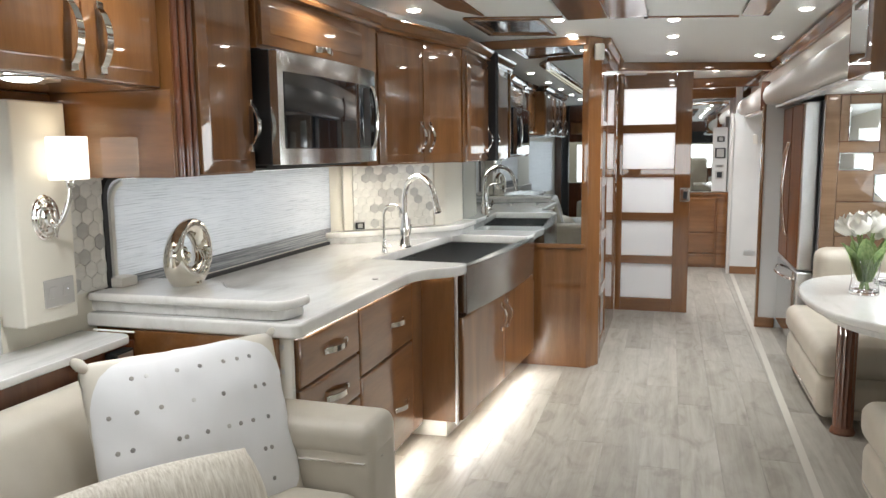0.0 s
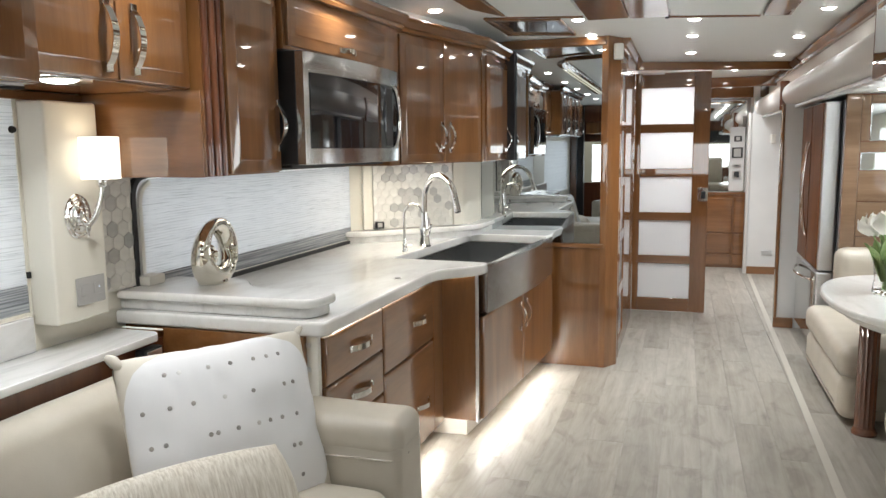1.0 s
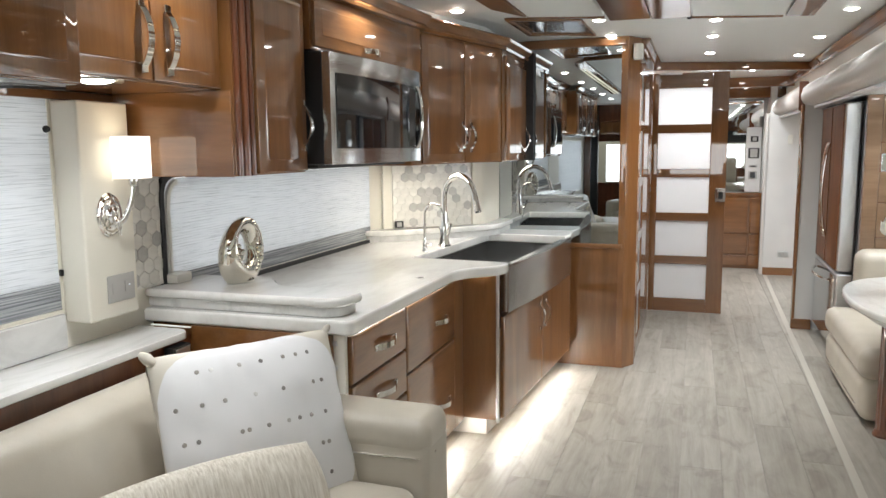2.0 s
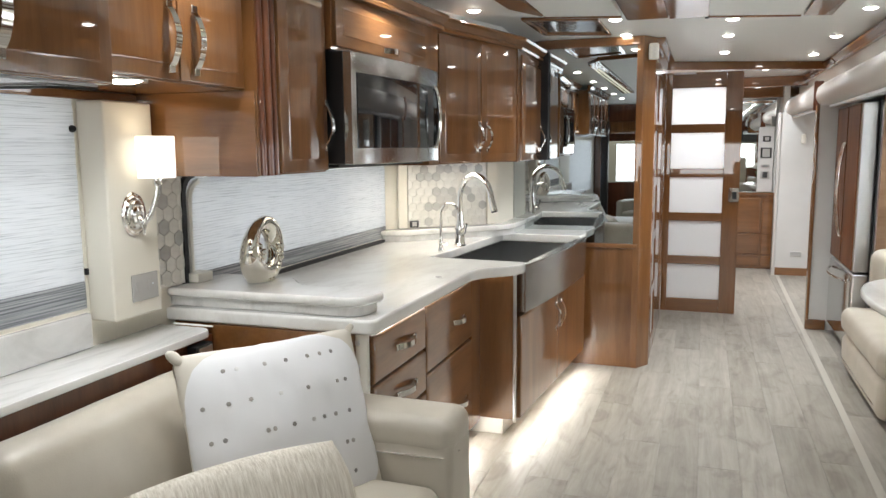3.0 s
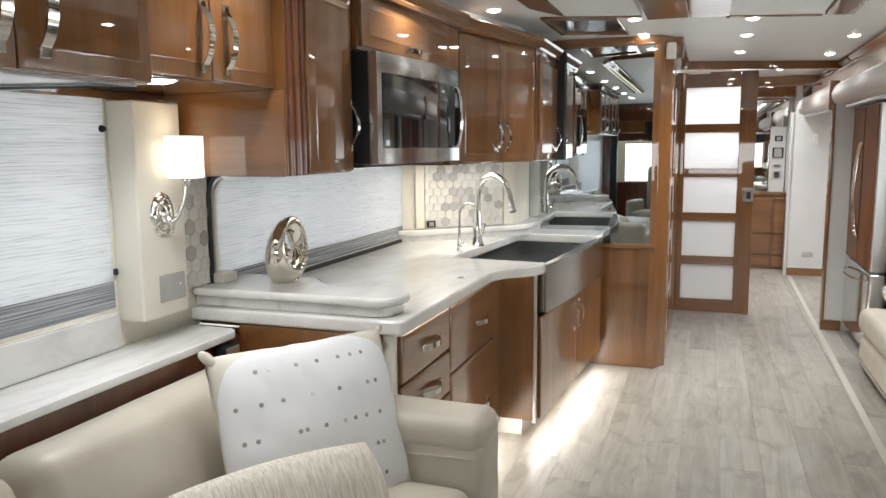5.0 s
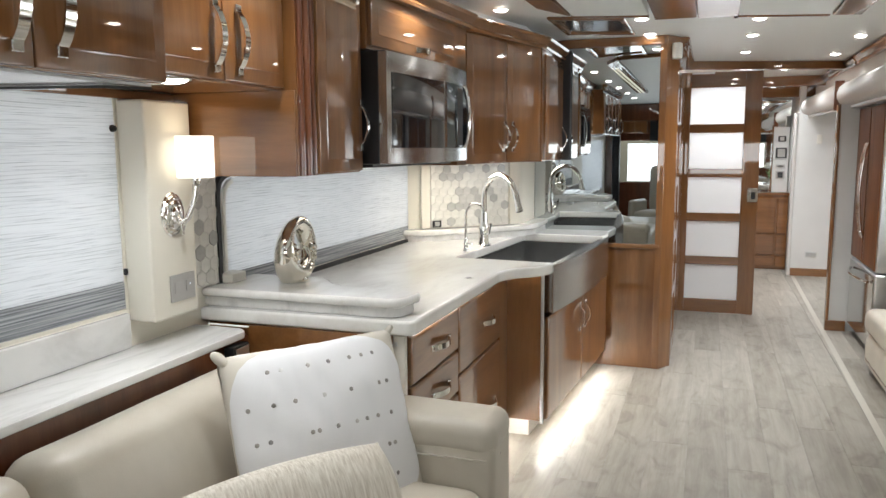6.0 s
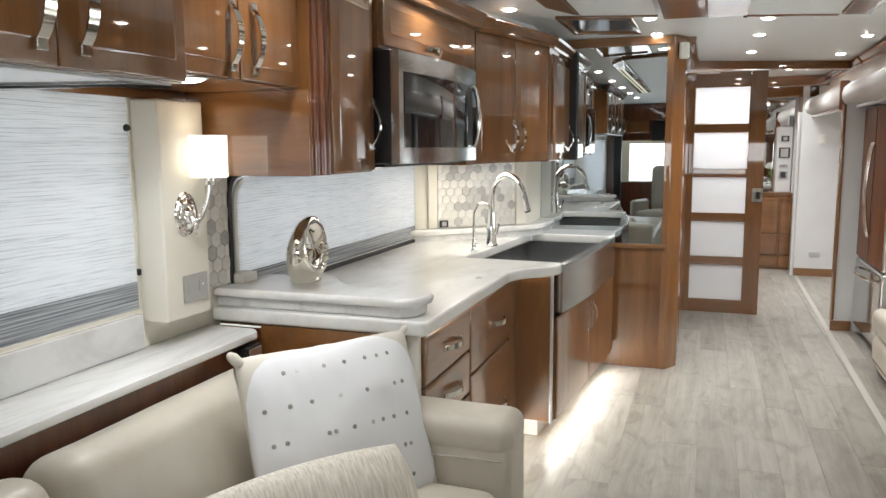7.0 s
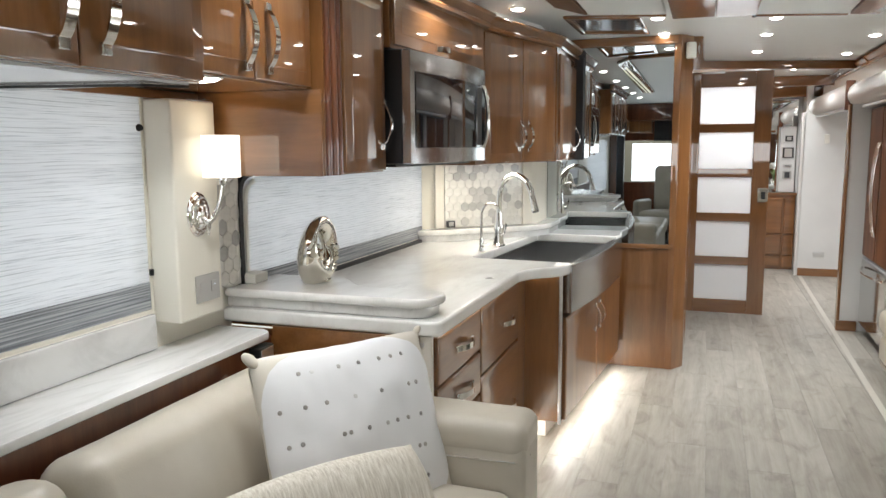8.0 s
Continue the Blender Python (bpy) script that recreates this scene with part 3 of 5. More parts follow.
# farmhouse sink with a bowed steel apron
sink = thing("farmhouse_sink", (-1.1, 4.05, 0.64), "brushed steel farmhouse sink with a bowed apron front", "sink")
def bow(t):
    return 0.012 + 0.034 * math.sin(math.pi * t) ** 0.9
bm = bmesh.new()
N = 20
front, rear = [], []
for i in range(N + 1):
    t = i / N
    front.append(sink_line(0.055 + 1.27 * t, bow(t)))
    rear.append(sink_line(0.055 + 1.27 * t, -0.018))
bm = prism(front + rear[::-1], 0.655, TOP - 0.012, 0.008, 2)
part("apron", bm, SINK_STEEL, sink)
bm = bmesh.new()
def slab_along(d0, d1, o0, o1, z0, z1, bm):
    return prism([sink_line(d0, o0), sink_line(d1, o0), sink_line(d1, o1), sink_line(d0, o1)], z0, z1, bm=bm)
A, B, R = SINK_A - 0.004, SINK_B + 0.004, basin_back - 0.004
slab_along(A - 0.012, B + 0.012, -0.02, R - 0.012, 0.655, 0.667, bm)
slab_along(A - 0.012, A, -0.02, R - 0.012, 0.668, TOP - SLAB - 0.002, bm)
slab_along(B, B + 0.012, -0.02, R - 0.012, 0.668, TOP - SLAB - 0.002, bm)
slab_along(A + 0.001, B - 0.001, R, R - 0.012, 0.668, TOP - SLAB - 0.002, bm)
part("basin", bm, SINK_STEEL, sink)
c = sink_line(0.64, -0.25)
part("drain", lathe([(0.0, 0.0), (0.03, 0.0), (0.045, 0.003), (0.045, 0.0)], Matrix.Translation((c[0], c[1], 0.669)), 20), CHROME, sink)

# ---- taps ----
def gooseneck(name, x, y, z, h, reach, r, label, way):
    t = thing(name, (x, y, z), label, "tap")
    d = Vector((math.cos(way), math.sin(way), 0))
    mt = Matrix.Translation((x, y, z))
    k = r / 0.012
    part("base", lathe([(0.026 * k, 0), (0.026 * k, 0.006), (0.022 * k, 0.012), (0.019 * k, 0.05 * k), (0.021 * k, 0.075 * k), (0.016 * k, 0.09 * k), (0.0135 * k, 0.13 * k), (0.012 * k, 0.14 * k)], mt), CHROME, t)
    pts = [Vector((x, y, z + 0.13 * k))]
    straight = h - reach / 2
    for i in range(5):
        pts.append(Vector((x, y, z + 0.13 * k + (straight - 0.13 * k) * (i + 1) / 5)))
    for i in range(1, 15):
        a = math.pi * i / 14 * 0.93
        pts.append(Vector((x, y, z + straight)) + d * (reach / 2) * (1 - math.cos(a)) + Vector((0, 0, 1)) * (reach / 2) * math.sin(a) * 1.08)
    part("spout", sweep(pts, circle(r, 12)), CHROME, t)
    return t, pts, d


tap, pts, d = gooseneck("kitchen_tap", -1.44, 3.98, TOP, 0.385, 0.25, 0.0165, "tall chrome gooseneck kitchen tap beside the sink", radians(-30))
e, f = pts[-1], (pts[-1] - pts[-2]).normalized()
part("spray_head", sweep([e - f * 0.01, e, e + f * 0.03, e + f * 0.085, e + f * 0.09], lambda t: circle((0.014, 0.0165, 0.017, 0.02, 0.016)[round(t * 4)], 14)), CHROME, tap)
part("lever", sweep([Vector((-1.425, 3.965, TOP + 0.06)), Vector((-1.4, 3.94, TOP + 0.075)), Vector((-1.385, 3.93, TOP + 0.13))], circle(0.006, 8)), CHROME, tap)
tap2, pts, d = gooseneck("filter_tap", -1.47, 3.74, TOP, 0.25, 0.11, 0.0065, "slim chrome drinking-water tap on the worktop", radians(-10))
part("lever", sweep([Vector((-1.47, 3.74, TOP + 0.035)), Vector((-1.43, 3.72, TOP + 0.04))], circle(0.005, 8)), CHROME, tap2)
ws = thing("worktop_socket", (-1.205, 2.945, TOP), "small flush dark pop-up socket in the worktop", "socket")
part("rim", lathe([(0.019, 0.0), (0.019, 0.001), (0.017, 0.0015), (0, 0.0015)], Matrix.Translation((-1.205, 2.945, TOP + 0.0003)), 24), GREY_PLASTIC, ws)
part("lid", lathe([(0.0145, 0.0), (0.0145, 0.0008), (0, 0.001)], Matrix.Translation((-1.205, 2.945, TOP + 0.0019)), 20), BLACK, ws, "dark lid")

# ---- overhead cabinets ----
overA = thing("overhead_cabinet", (-1.65, 0.7, 1.585), "glossy cherry overhead cabinet with bowed chrome handles", "cabinet", "overhead cabinets")
AX = -1.392
part("body", box(XL + 0.002, AX, -0.4, 1.325, 1.587, 2.075, 0.004), CHERRY, overA)
LIP = [(AX - 0.012, 1.3), (-1.455, 1.215), (-1.64, 1.172), (XL + 0.02, 1.1)]
part("underside", prism([(XL + 0.02, -0.4), (AX - 0.012, -0.4)] + LIP, 1.581, 1.5865), PALE_GLOSS, overA, "pale glossy underside panel")
part("light_rail", sweep([(x, y, 1.5775) for x, y in LIP], rect(0.004, 0.006), ups=(0, 0, 1)), BLACK, overA, "thin dark light rail")
for i, (a, w) in enumerate(((0.982, 0.338), (0.64, 0.338), (0.298, 0.338), (-0.044, 0.338), (-0.386, 0.338))):
    cupboard_door(overA, (AX + 0.001, a, 1.59), (0, 1, 0), w, 0.445, (0.045 if i % 2 == 0 else w - 0.045, 0.115, True), hlen=0.15, hw=0.024)
overB = thing("overhead_cabinet", (-1.7, 1.7, 1.625), "glossy cherry overhead cabinet above the wall lamp", "cabinet", "overhead cabinets")
BXO = -1.512
part("body", box(XL + 0.002, BXO, 1.327, 2.004, 1.625, 2.075, 0.003), CHERRY, overB)
cupboard_door(overB, (BXO + 0.001, 1.335, 1.63), (0, 1, 0), 0.362, 0.405, (0.315, 0.11, True), hlen=0.15, hw=0.023)
cupboard_door(overB, (BXO + 0.001, 1.703, 1.63), (0, 1, 0), 0.3, 0.405, (0.05, 0.11, True), hlen=0.15, hw=0.023)
downlight(-1.565, 1.56, 1.625, 0.046, 2.1, "lit puck lamp under the overhead cabinet")
# Out of view: this second puck is added to brighten the side counter.
downlight(-1.66, 0.9, 1.58, 0.04, 0.2, "lit puck lamp under the overhead cabinet")

overC = thing("overhead_cabinet", (-1.7, 2.27, 1.362), "tall glossy cherry overhead cabinet beside the microwave", "cabinet", "overhead cabinets")
CX = -1.462
part("body", box(XL + 0.002, CX, 2.012, 2.45, 1.362, 2.075, 0.003), CHERRY, overC)
for y, r in ((2.03, 0.016), (2.066, 0.02), (2.102, 0.016)):
    part("corner_reed", sweep([(CX + 0.002, y, 1.3625), (CX + 0.002, y, 2.0)], circle(r, 16, 0.7, 1.0)), CHERRY_DARK, overC, "dark rounded corner reed")
part("side_panel", box(XL + 0.004, CX - 0.006, 2.0055, 2.0115, 1.3605, 1.6245, 0.002), CHERRY_T, overC, "glossy cherry side panel")
cupboard_door(overC, (CX + 0.001, 2.125, 1.368), (0, 1, 0), 0.318, 0.625, (0.285, 0.16, True), hlen=0.14)

# microwave bay: its front is turned a little outward
MA, MB = Vector((-1.366, 2.455, 0)), Vector((-1.328, 3.28, 0))
MU = (MB - MA).normalized()
MN = Vector((MU.y, -MU.x, 0))
overM = thing("overhead_cabinet", (-1.7, 2.9, 1.80), "cherry cabinet over the microwave with one lift-up door", "cabinet", "overhead cabinets")
bay = [(XL + 0.002, 2.452), tuple((MA - MN * 0.068).xy), tuple((MB + MU * 0.14 - MN * 0.045).xy), (XL + 0.002, 3.43)]
bm = prism(bay, 1.8, 2.075)
part("body", bm, CHERRY, overM)
part("side_panel", prism([(XL + 0.002, 3.32), tuple((MB + MU * 0.02 - MN * 0.045).xy), tuple((MB + MU * 0.14 - MN * 0.045).xy), (XL + 0.002, 3.43)], 1.365, 1.799), CHERRY, overM)
q = MA - MN * 0.066 + MU * 0.015
cupboard_door(overM, (q.x, q.y, 1.812), MU, 0.84, 0.178, (0.43, 0.024, False), CHERRY_X, DOOR_PROF, 0.1)

micro = thing("microwave", (-1.6, 2.87, 1.385), "stainless steel over-the-range microwave with black glass door", "microwave")
mm = face_frame((MA.x, MA.y, 1.388), MU)
W, HM = 0.822, 0.405
part("case", box(0.0, W, 0.0225, 0.42, 0.0, HM, 0.004, 1, None, mm), BLACK, micro, "black painted case")
part("vent", box(0.01, W - 0.01, 0.0, 0.022, HM - 0.0035, HM, 0.003, 1, None, mm), BLACK, micro)
def bowed(x0, x1, z0, z1, out, back=0.0):
    """A slab whose front swells towards the middle of the door, in the oven's own axes."""
    pts = []
    for k in range(25):
        x = x0 + (x1 - x0) * k / 24
        pts.append((x, -(out + 0.03 * math.sin(math.pi * (0.03 + 0.94 * x / W)) ** 0.8)))
    return prism(pts + [(x1, back), (x0, back)], z0, z1, 0.0025, 2, None, mm)


part("front", bowed(0.0, W, 0.0, HM - 0.004, 0.006, 0.021), MW_STEEL, micro, "bowed brushed steel door frame")
part("door_glass", bowed(0.034, W - 0.006, 0.058, HM - 0.075, 0.009), BLACK_GLASS, micro, "bowed black glass window")
part("control_panel", bowed(0.655, 0.735, 0.068, HM - 0.088, 0.0105), BLACK, micro, "black control strip")
pts = [(0.655 - 0.02 * math.sin(math.pi * k / 16), -0.026 - 0.008 * math.sin(math.pi * k / 16), 0.066 + (HM - 0.15) * k / 16) for k in range(17)]
part("seam_trim", sweep(pts, circle(0.0045, 8), m=mm), BLACK_GLASS, micro, "curved black trim beside the control strip")
pts = [(0.76 - 0.006 * math.sin(math.pi * k / 16), -0.02 - 0.028 * math.sin(math.pi * k / 16) ** 0.6, 0.06 + (HM - 0.137) * k / 16) for k in range(17)]
part("handle", sweep(pts, circle(0.0095, 12), m=mm), CHROME, micro, "bowed steel handle")
part("base_plate", box(0.02, W - 0.02, 0.06, 0.4, -0.012, -0.0005, 0.002, 1, None, mm), BLACK, micro)

# Unseen fill lamp, added under the microwave to brighten the worktop.
area_lamp("worktop_fill_lamp", mm @ Matrix.Translation((W / 2, 0.2, -0.016)), 0.6, 0.25, 1.0, (1.0, 0.95, 0.86))
# angled pair of doors over the sink, and the narrow end unit
DA, DB = Vector((-1.372, 3.44, 0)), Vector((-1.166, 4.27, 0))
DU = (DB - DA).normalized()
DN = Vector((DU.y, -DU.x, 0))
overD = thing("overhead_cabinet", (-1.6, 3.9, 1.366), "angled glossy cherry overhead cabinet with two doors", "cabinet", "overhead cabinets")
part("body", prism([(XL + 0.002, 3.435), (DA.x - 0.018, 3.435), (DB.x - 0.02, DB.y), (XL + 0.002, 4.3)], 1.366, 2.06), CHERRY, overD)
wd = (DB - DA).length / 2 - 0.03
for i in range(2):
    q = DA + DU * (0.02 + i * (wd + 0.006)) - DN * 0.018
    cupboard_door(overD, (q.x, q.y, 1.372), DU, wd, 0.615, (wd - 0.04 if i == 0 else 0.04, 0.13, True), hlen=0.12)
overE = thing("overhead_cabinet", (-1.6, 4.6, 1.36), "narrow glossy cherry end cabinet beside the mirror", "cabinet", "overhead cabinets")
part("body", box(XL + 0.002, -1.186, 4.302, 4.93, 1.362, 2.04, 0.003), CHERRY, overE)
cupboard_door(overE, (-1.185, 4.36, 1.368), (0, 1, 0), 0.53, 0.61, (0.47, 0.13, True), hlen=0.12)
part("end_strip", box(-1.186, -1.125, 4.885, 4.927, 1.362, 2.06, 0.003), RUBBER, overE, "black edge strip")
# crown mouldings
CROWN = [(0.0, 0.0), (0.03, 0.0), (0.036, 0.012), (0.03, 0.022), (0.055, 0.045), (0.062, 0.058), (0.052, 0.066), (0.0, 0.066)]


def crown(name, pts, z, label, flip=1, material=None):
    bm = sweep([(x, y, z) for x, y in pts], [(a * flip, b) for a, b in CROWN], ups=(0, 0, 1))
    return tagged(new(name, to_mesh(name, bm, material or CHERRY_X, flat=True)), label, "trim", kind="structure")


crown("trim_crown_left", [(AX - 0.01, -0.4), (AX - 0.01, 1.335)], 2.062, "cherry crown moulding at the ceiling")
crown("trim_crown_mid", [(BXO - 0.004, 1.338), (BXO - 0.004, 2.008)], 2.062, "cherry crown moulding at the ceiling")
c0, c1 = MA - MN * 0.064, MB + MU * 0.13 - MN * 0.04
crown("trim_crown_bay", [(CX - 0.004, 2.008), (CX - 0.002, 2.45), tuple(c0.xy), tuple(c1.xy), tuple((DA - DN * 0.02 + DU * 0.01).xy), tuple((DB - DN * 0.02).xy), (-1.19, 4.93)], 1.997, "cherry crown moulding stepping along the overhead cabinets")
BACK = Vector((-0.11, 0))
solid("trim_soffit", prism([(XL, 2.01)] + [tuple(Vector(p[:2]) + BACK) for p in ((CX, 2.01), (CX, 2.45), c0, c1, DA, DB, (-1.19, 4.925))] + [(XL, 4.925)], 2.0765, 2.129), CEIL, "white soffit closing the gap above the crown moulding", "trim", "structure")

# ---- mirrored bulkhead, sliding doors and passage ----
MY = 4.93
bulk = thing("wall_bulkhead", (-0.9, MY, 0), "cherry bulkhead with a tall mirror over panelling", "wall", kind="structure")
bm = box(XL, -0.53, MY + 0.006, 5.02, 0.0, 2.128)
part("panel", bm, CHERRY, bulk)
part("lower_panel", box(-1.1, -0.545, MY - 0.012, MY + 0.004, 0.0, 0.79, 0.003), CHERRY, bulk)
part("mirror_glass", box(-1.92, -0.572, MY - 0.002, MY + 0.004, 0.822, 2.072), SMOKED_MIRROR, bulk, "smoked mirror glass")
part("mirror_sill", box(-0.86, -0.545, MY - 0.022, MY + 0.004, 0.792, 0.82, 0.005), CHERRY_T, bulk)
part("mirror_head", box(-1.2, -0.545, MY - 0.02, MY + 0.004, 2.074, 2.128, 0.006), CHERRY_T, bulk)
part("corner_stile", prism(rounded([(-0.571, MY - 0.014), (-0.53, MY - 0.014), (-0.462, MY + 0.1), (-0.462, MY + 0.16), (-0.529, MY + 0.16), (-0.571, MY + 0.004)], [0.004] * 6, 2), 0.0, 2.128), CHERRY, bulk)
part("sensor", lathe([(0.0, 0), (0.028, 0), (0.031, 0.006), (0.031, 0.088), (0.026, 0.096), (0, 0.096)], Matrix.Translation((-0.474, 4.955, 1.985)), 22), WHITE_PAINT, bulk, "white cylindrical room sensor")


def glazed_door(name, o, u, w, h, label, panes=5, handle=True):
    """Sliding cherry door with stacked frosted panes; o is the lower corner."""
    t = thing(name, o, label, "door", "sliding doors")
    m = face_frame(o, u)
    side_l, side_r, rail, foot, head, thick = 0.048, 0.13, 0.07, 0.115, 0.125, 0.034
    part("stile", box(0, side_l, 0, thick, 0, h, 0.003, 1, None, m), CHERRY, t)
    part("stile", box(w - side_r, w, 0, thick, 0, h, 0.003, 1, None, m), CHERRY, t)
    ph = (h - foot - head - rail * (panes - 1)) / panes
    zs = [(0, foot)] + [(foot + ph * (i + 1) + rail * i, foot + (ph + rail) * (i + 1)) for i in range(panes - 1)] + [(h - head, h)]
    for a, b in zs:
        part("rail", box(side_l + 0.0005, w - side_r - 0.0005, 0.001, thick - 0.001, a, b, 0.003, 1, None, m), CHERRY_T, t)
    for i in range(panes):
        z = foot + (ph + rail) * i
        part("pane", box(side_l + 0.002, w - side_r - 0.002, 0.012, 0.02, z + 0.001, z + ph - 0.001, 0, 1, None, m), FROST, t, "backlit frosted glass pane")
    if handle:
        hm = m @ Matrix.Translation((w - 0.043, 0, h * 0.5))
        pl = part("lock_plate", prism(rounded([(-0.042, -0.058), (0.042, -0.058), (0.042, 0.058), (-0.042, 0.058)], 0.014, 4), 0, 0.012, 0.003, 2, None, hm @ pose(0, 0, 0, 90, 0, 0)), CHROME, t, "chrome flush lock plate")
        part("finger_pull", box(-0.012, 0.022, -0.0135, -0.0122, -0.034, 0.026, 0, 1, None, hm), BLACK, pl)
    return t


glazed_door("sliding_door", (-0.475, 6.76, 0.012), (1, 0, 0), 0.61, 2.045, "half-open cherry sliding door with five frosted panes")
glazed_door("side_door", (-0.462, 5.14, 0.012), (0, 1, 0), 0.52, 2.03, "closed cherry side door with frosted panes", handle=False)
solid("wall_pocket", box(-0.6, -0.5, 5.02, 6.5, 0, 2.128), CHERRY, "cherry side wall of the passage closet", "wall", "structure")
bm = box(-0.499, -0.466, 5.091, 5.135, 0, 2.128)
box(-0.499, -0.466, 5.665, 6.5, 0, 2.128, bm=bm)
solid("trim_side_jamb", bm, CHERRY, "cherry jambs of the side door", "trim", "structure")
bm = prism([(-0.6, 6.44), (XR + 0.02, 7.02), (XR + 0.02, 7.08), (-0.6, 6.5)], 2.063, 2.129, 0.005)
solid("trim_header", bm, CHERRY_T, "cherry ceiling beam across the passage", "trim", "structure")
solid("trim_door_track", box(-0.42, -0.24, 6.742, 6.757, 2.043, 2.06, 0.003), STEEL, "steel sliding-door track under the beam", "trim", "structure")
solid("wall_closet", box(-0.62, -0.48, 6.56, YB, 0, 2.128), CHERRY, "cherry closet wall along the rear passage", "wall", "structure")
crown("trim_crown_pocket", [(-0.466, 5.05), (-0.466, 6.5)], 2.062, "cherry crown moulding over the side door")
solid("trim_beam_mid", box(-0.48, XR, 8.3, 8.36, 2.03, 2.129, 0.005), CHERRY_T, "cherry ceiling beam in the rear passage", "trim", "structure")
solid("trim_beam_rear", box(-0.48, XR, 9.3, 9.36, 1.98, 2.129, 0.005), CHERRY_T, "cherry ceiling beam before the rear mirror", "trim", "structure")

# rear vanity and mirror
van = thing("rear_cabinet", (0.1, 9.5, 0), "cherry drawer cabinet under the rear mirror", "cabinet")
part("body", box(-0.47, 0.63, 9.5, 9.615, 0.0, 0.87, 0.003), CHERRY, van)
for za, zb in ((0.03, 0.16), (0.175, 0.41), (0.425, 0.835)):
    for xa, xb in ((-0.06, 0.49), (0.51, 0.625)):
        cupboard_door(van, (xa, 9.499, za), (1, 0, 0), xb - xa, zb - za, None, CHERRY_T, SLAB_PROF, name="drawer_front")
part("top", box(-0.47, 0.64, 9.485, 9.615, 0.871, 0.9, 0.004), CHERRY_T, van)
rm = thing("rear_mirror", (0.1, 9.6, 0.905), "large frameless mirror on the rear bulkhead", "mirror")
part("glass", box(-0.47, 0.62, 9.595, 9.603, 0.905, 1.97), MIRROR, rm)
cp = thing("control_panel", (0.53, 9.59, 1.0), "white wall board with black and grey control devices", "control panel")
part("board", box(0.445, 0.61, 9.57, 9.594, 0.906, 1.66, 0.003), WHITE_WALL, cp)
for xa, xb, za, zb, mt_ in ((0.49, 0.575, 1.49, 1.555, BLACK), (0.47, 0.59, 1.3, 1.42, BLACK), (0.48, 0.575, 1.19, 1.225, GREY_PLASTIC), (0.48, 0.575, 1.06, 1.15, GREY_PLASTIC)):
    dev = part("device", box(xa, xb, 9.556, 9.569, za, zb, 0.004), mt_, cp)
    part("display", box(xa + 0.02, xb - 0.02, 9.553, 9.5555, za + 0.012, zb - 0.012), GREY_PLASTIC if mt_ is BLACK else BLACK_GLASS, dev)
# end wall of the bedroom slide-out
endw = thing("wall_bedroom", (1.0, 9.1, 0), "white end wall of the rear slide-out", "wall", kind="structure")
part("panel", box(0.64, XS, 9.1, 9.16, 0, 1.8), WHITE_WALL, endw)
part("corner_trim", box(0.605, 0.638, 9.085, 9.17, 0.0, 1.8, 0.005), PEARL, endw, "pale metal corner trim")
part("baseboard", box(0.642, 1.2, 9.088, 9.0995, 0.0, 0.085, 0.003), CHERRY_T, endw, "cherry skirting")
solid("wall_socket", box(0.79, 0.9, 9.09, 9.0995, 0.215, 0.27, 0.004), STEEL, "small steel wall socket plate", "socket")
solid("thermostat", box(0.84, 0.89, 9.085, 9.0995, 1.46, 1.56, 0.006), WHITE_PAINT, "small white thermostat on the wall", "thermostat")
solid("wall_rear_side", box(0.66, 0.72, 9.17, YB, 0, 2.128), WHITE_WALL, "white wall beside the rear mirror", "wall", "structure")
solid("wall_rear_slide", box(XS, XS + 0.08, 6.5, 9.3, 0, 2.0), WHITE_WALL, "white outer wall of the rear slide-out", "wall", "structure")
solid("ceiling_rear_slide", box(XR - 0.02, XS + 0.1, 6.6, 9.3, 1.8, 1.86), CEIL, "white ceiling of the rear slide-out", "ceiling", "structure")


def valance(name, ya, yb, x, z, label):
    t = thing(name, (x, (ya + yb) / 2, z), label, "valance", "slide-out valances")
    prof = [(0.05, 0.0), (-0.01, 0.004), (-0.05, 0.022), (-0.072, 0.06), (-0.075, 0.1), (-0.062, 0.145), (-0.03, 0.175), (0.05, 0.19)]
    part("cover", sweep([(x, ya, z), (x, yb, z)], prof, ups=(0, 0, 1)), PEARL, t)
    part("track", box(x + 0.0, x + 0.05, ya, yb, z - 0.022, z - 0.001, 0.003), STEEL, t, "dark steel track")
    return t


valance("valance", 3.47, 6.62, 0.735, 1.745, "padded pearl valance along the slide-out opening")
solid("trim_valance_cap", box(0.648, 0.715, 6.622, 6.655, 1.715, 1.945, 0.006), CHERRY_DARK, "cherry end block between the two valances", "trim", "structure")
valance("valance", 6.75, 9.05, 0.735, 1.765, "padded pearl valance along the rear slide-out")
crown("trim_crown_right", [(0.80, -1.0), (0.80, 6.5)], 2.055, "cherry crown moulding along the slide-out side", -1)
crown("trim_crown_right_rear", [(0.80, 6.56), (0.80, 9.3)], 2.055, "cherry crown moulding along the rear slide-out", -1)
solid("trim_fascia_right", box(0.795, 0.855, -1.0, 9.05, 1.93, 2.128), WHITE_PAINT, "pale fascia above the valance", "trim", "structure")
block = thing("corbel", (0.72, 3.29, 1.72), "cherry corner corbel with a small square mirror", "corbel")
part("block", box(0.64, 0.86, 3.1, 3.468, 1.69, 2.05, 0.006), CHERRY, block)
part("mirror_inset", box(0.634, 0.6395, 3.16, 3.42, 1.75, 1.98, 0.002), MIRROR, block, "bevelled mirror square")
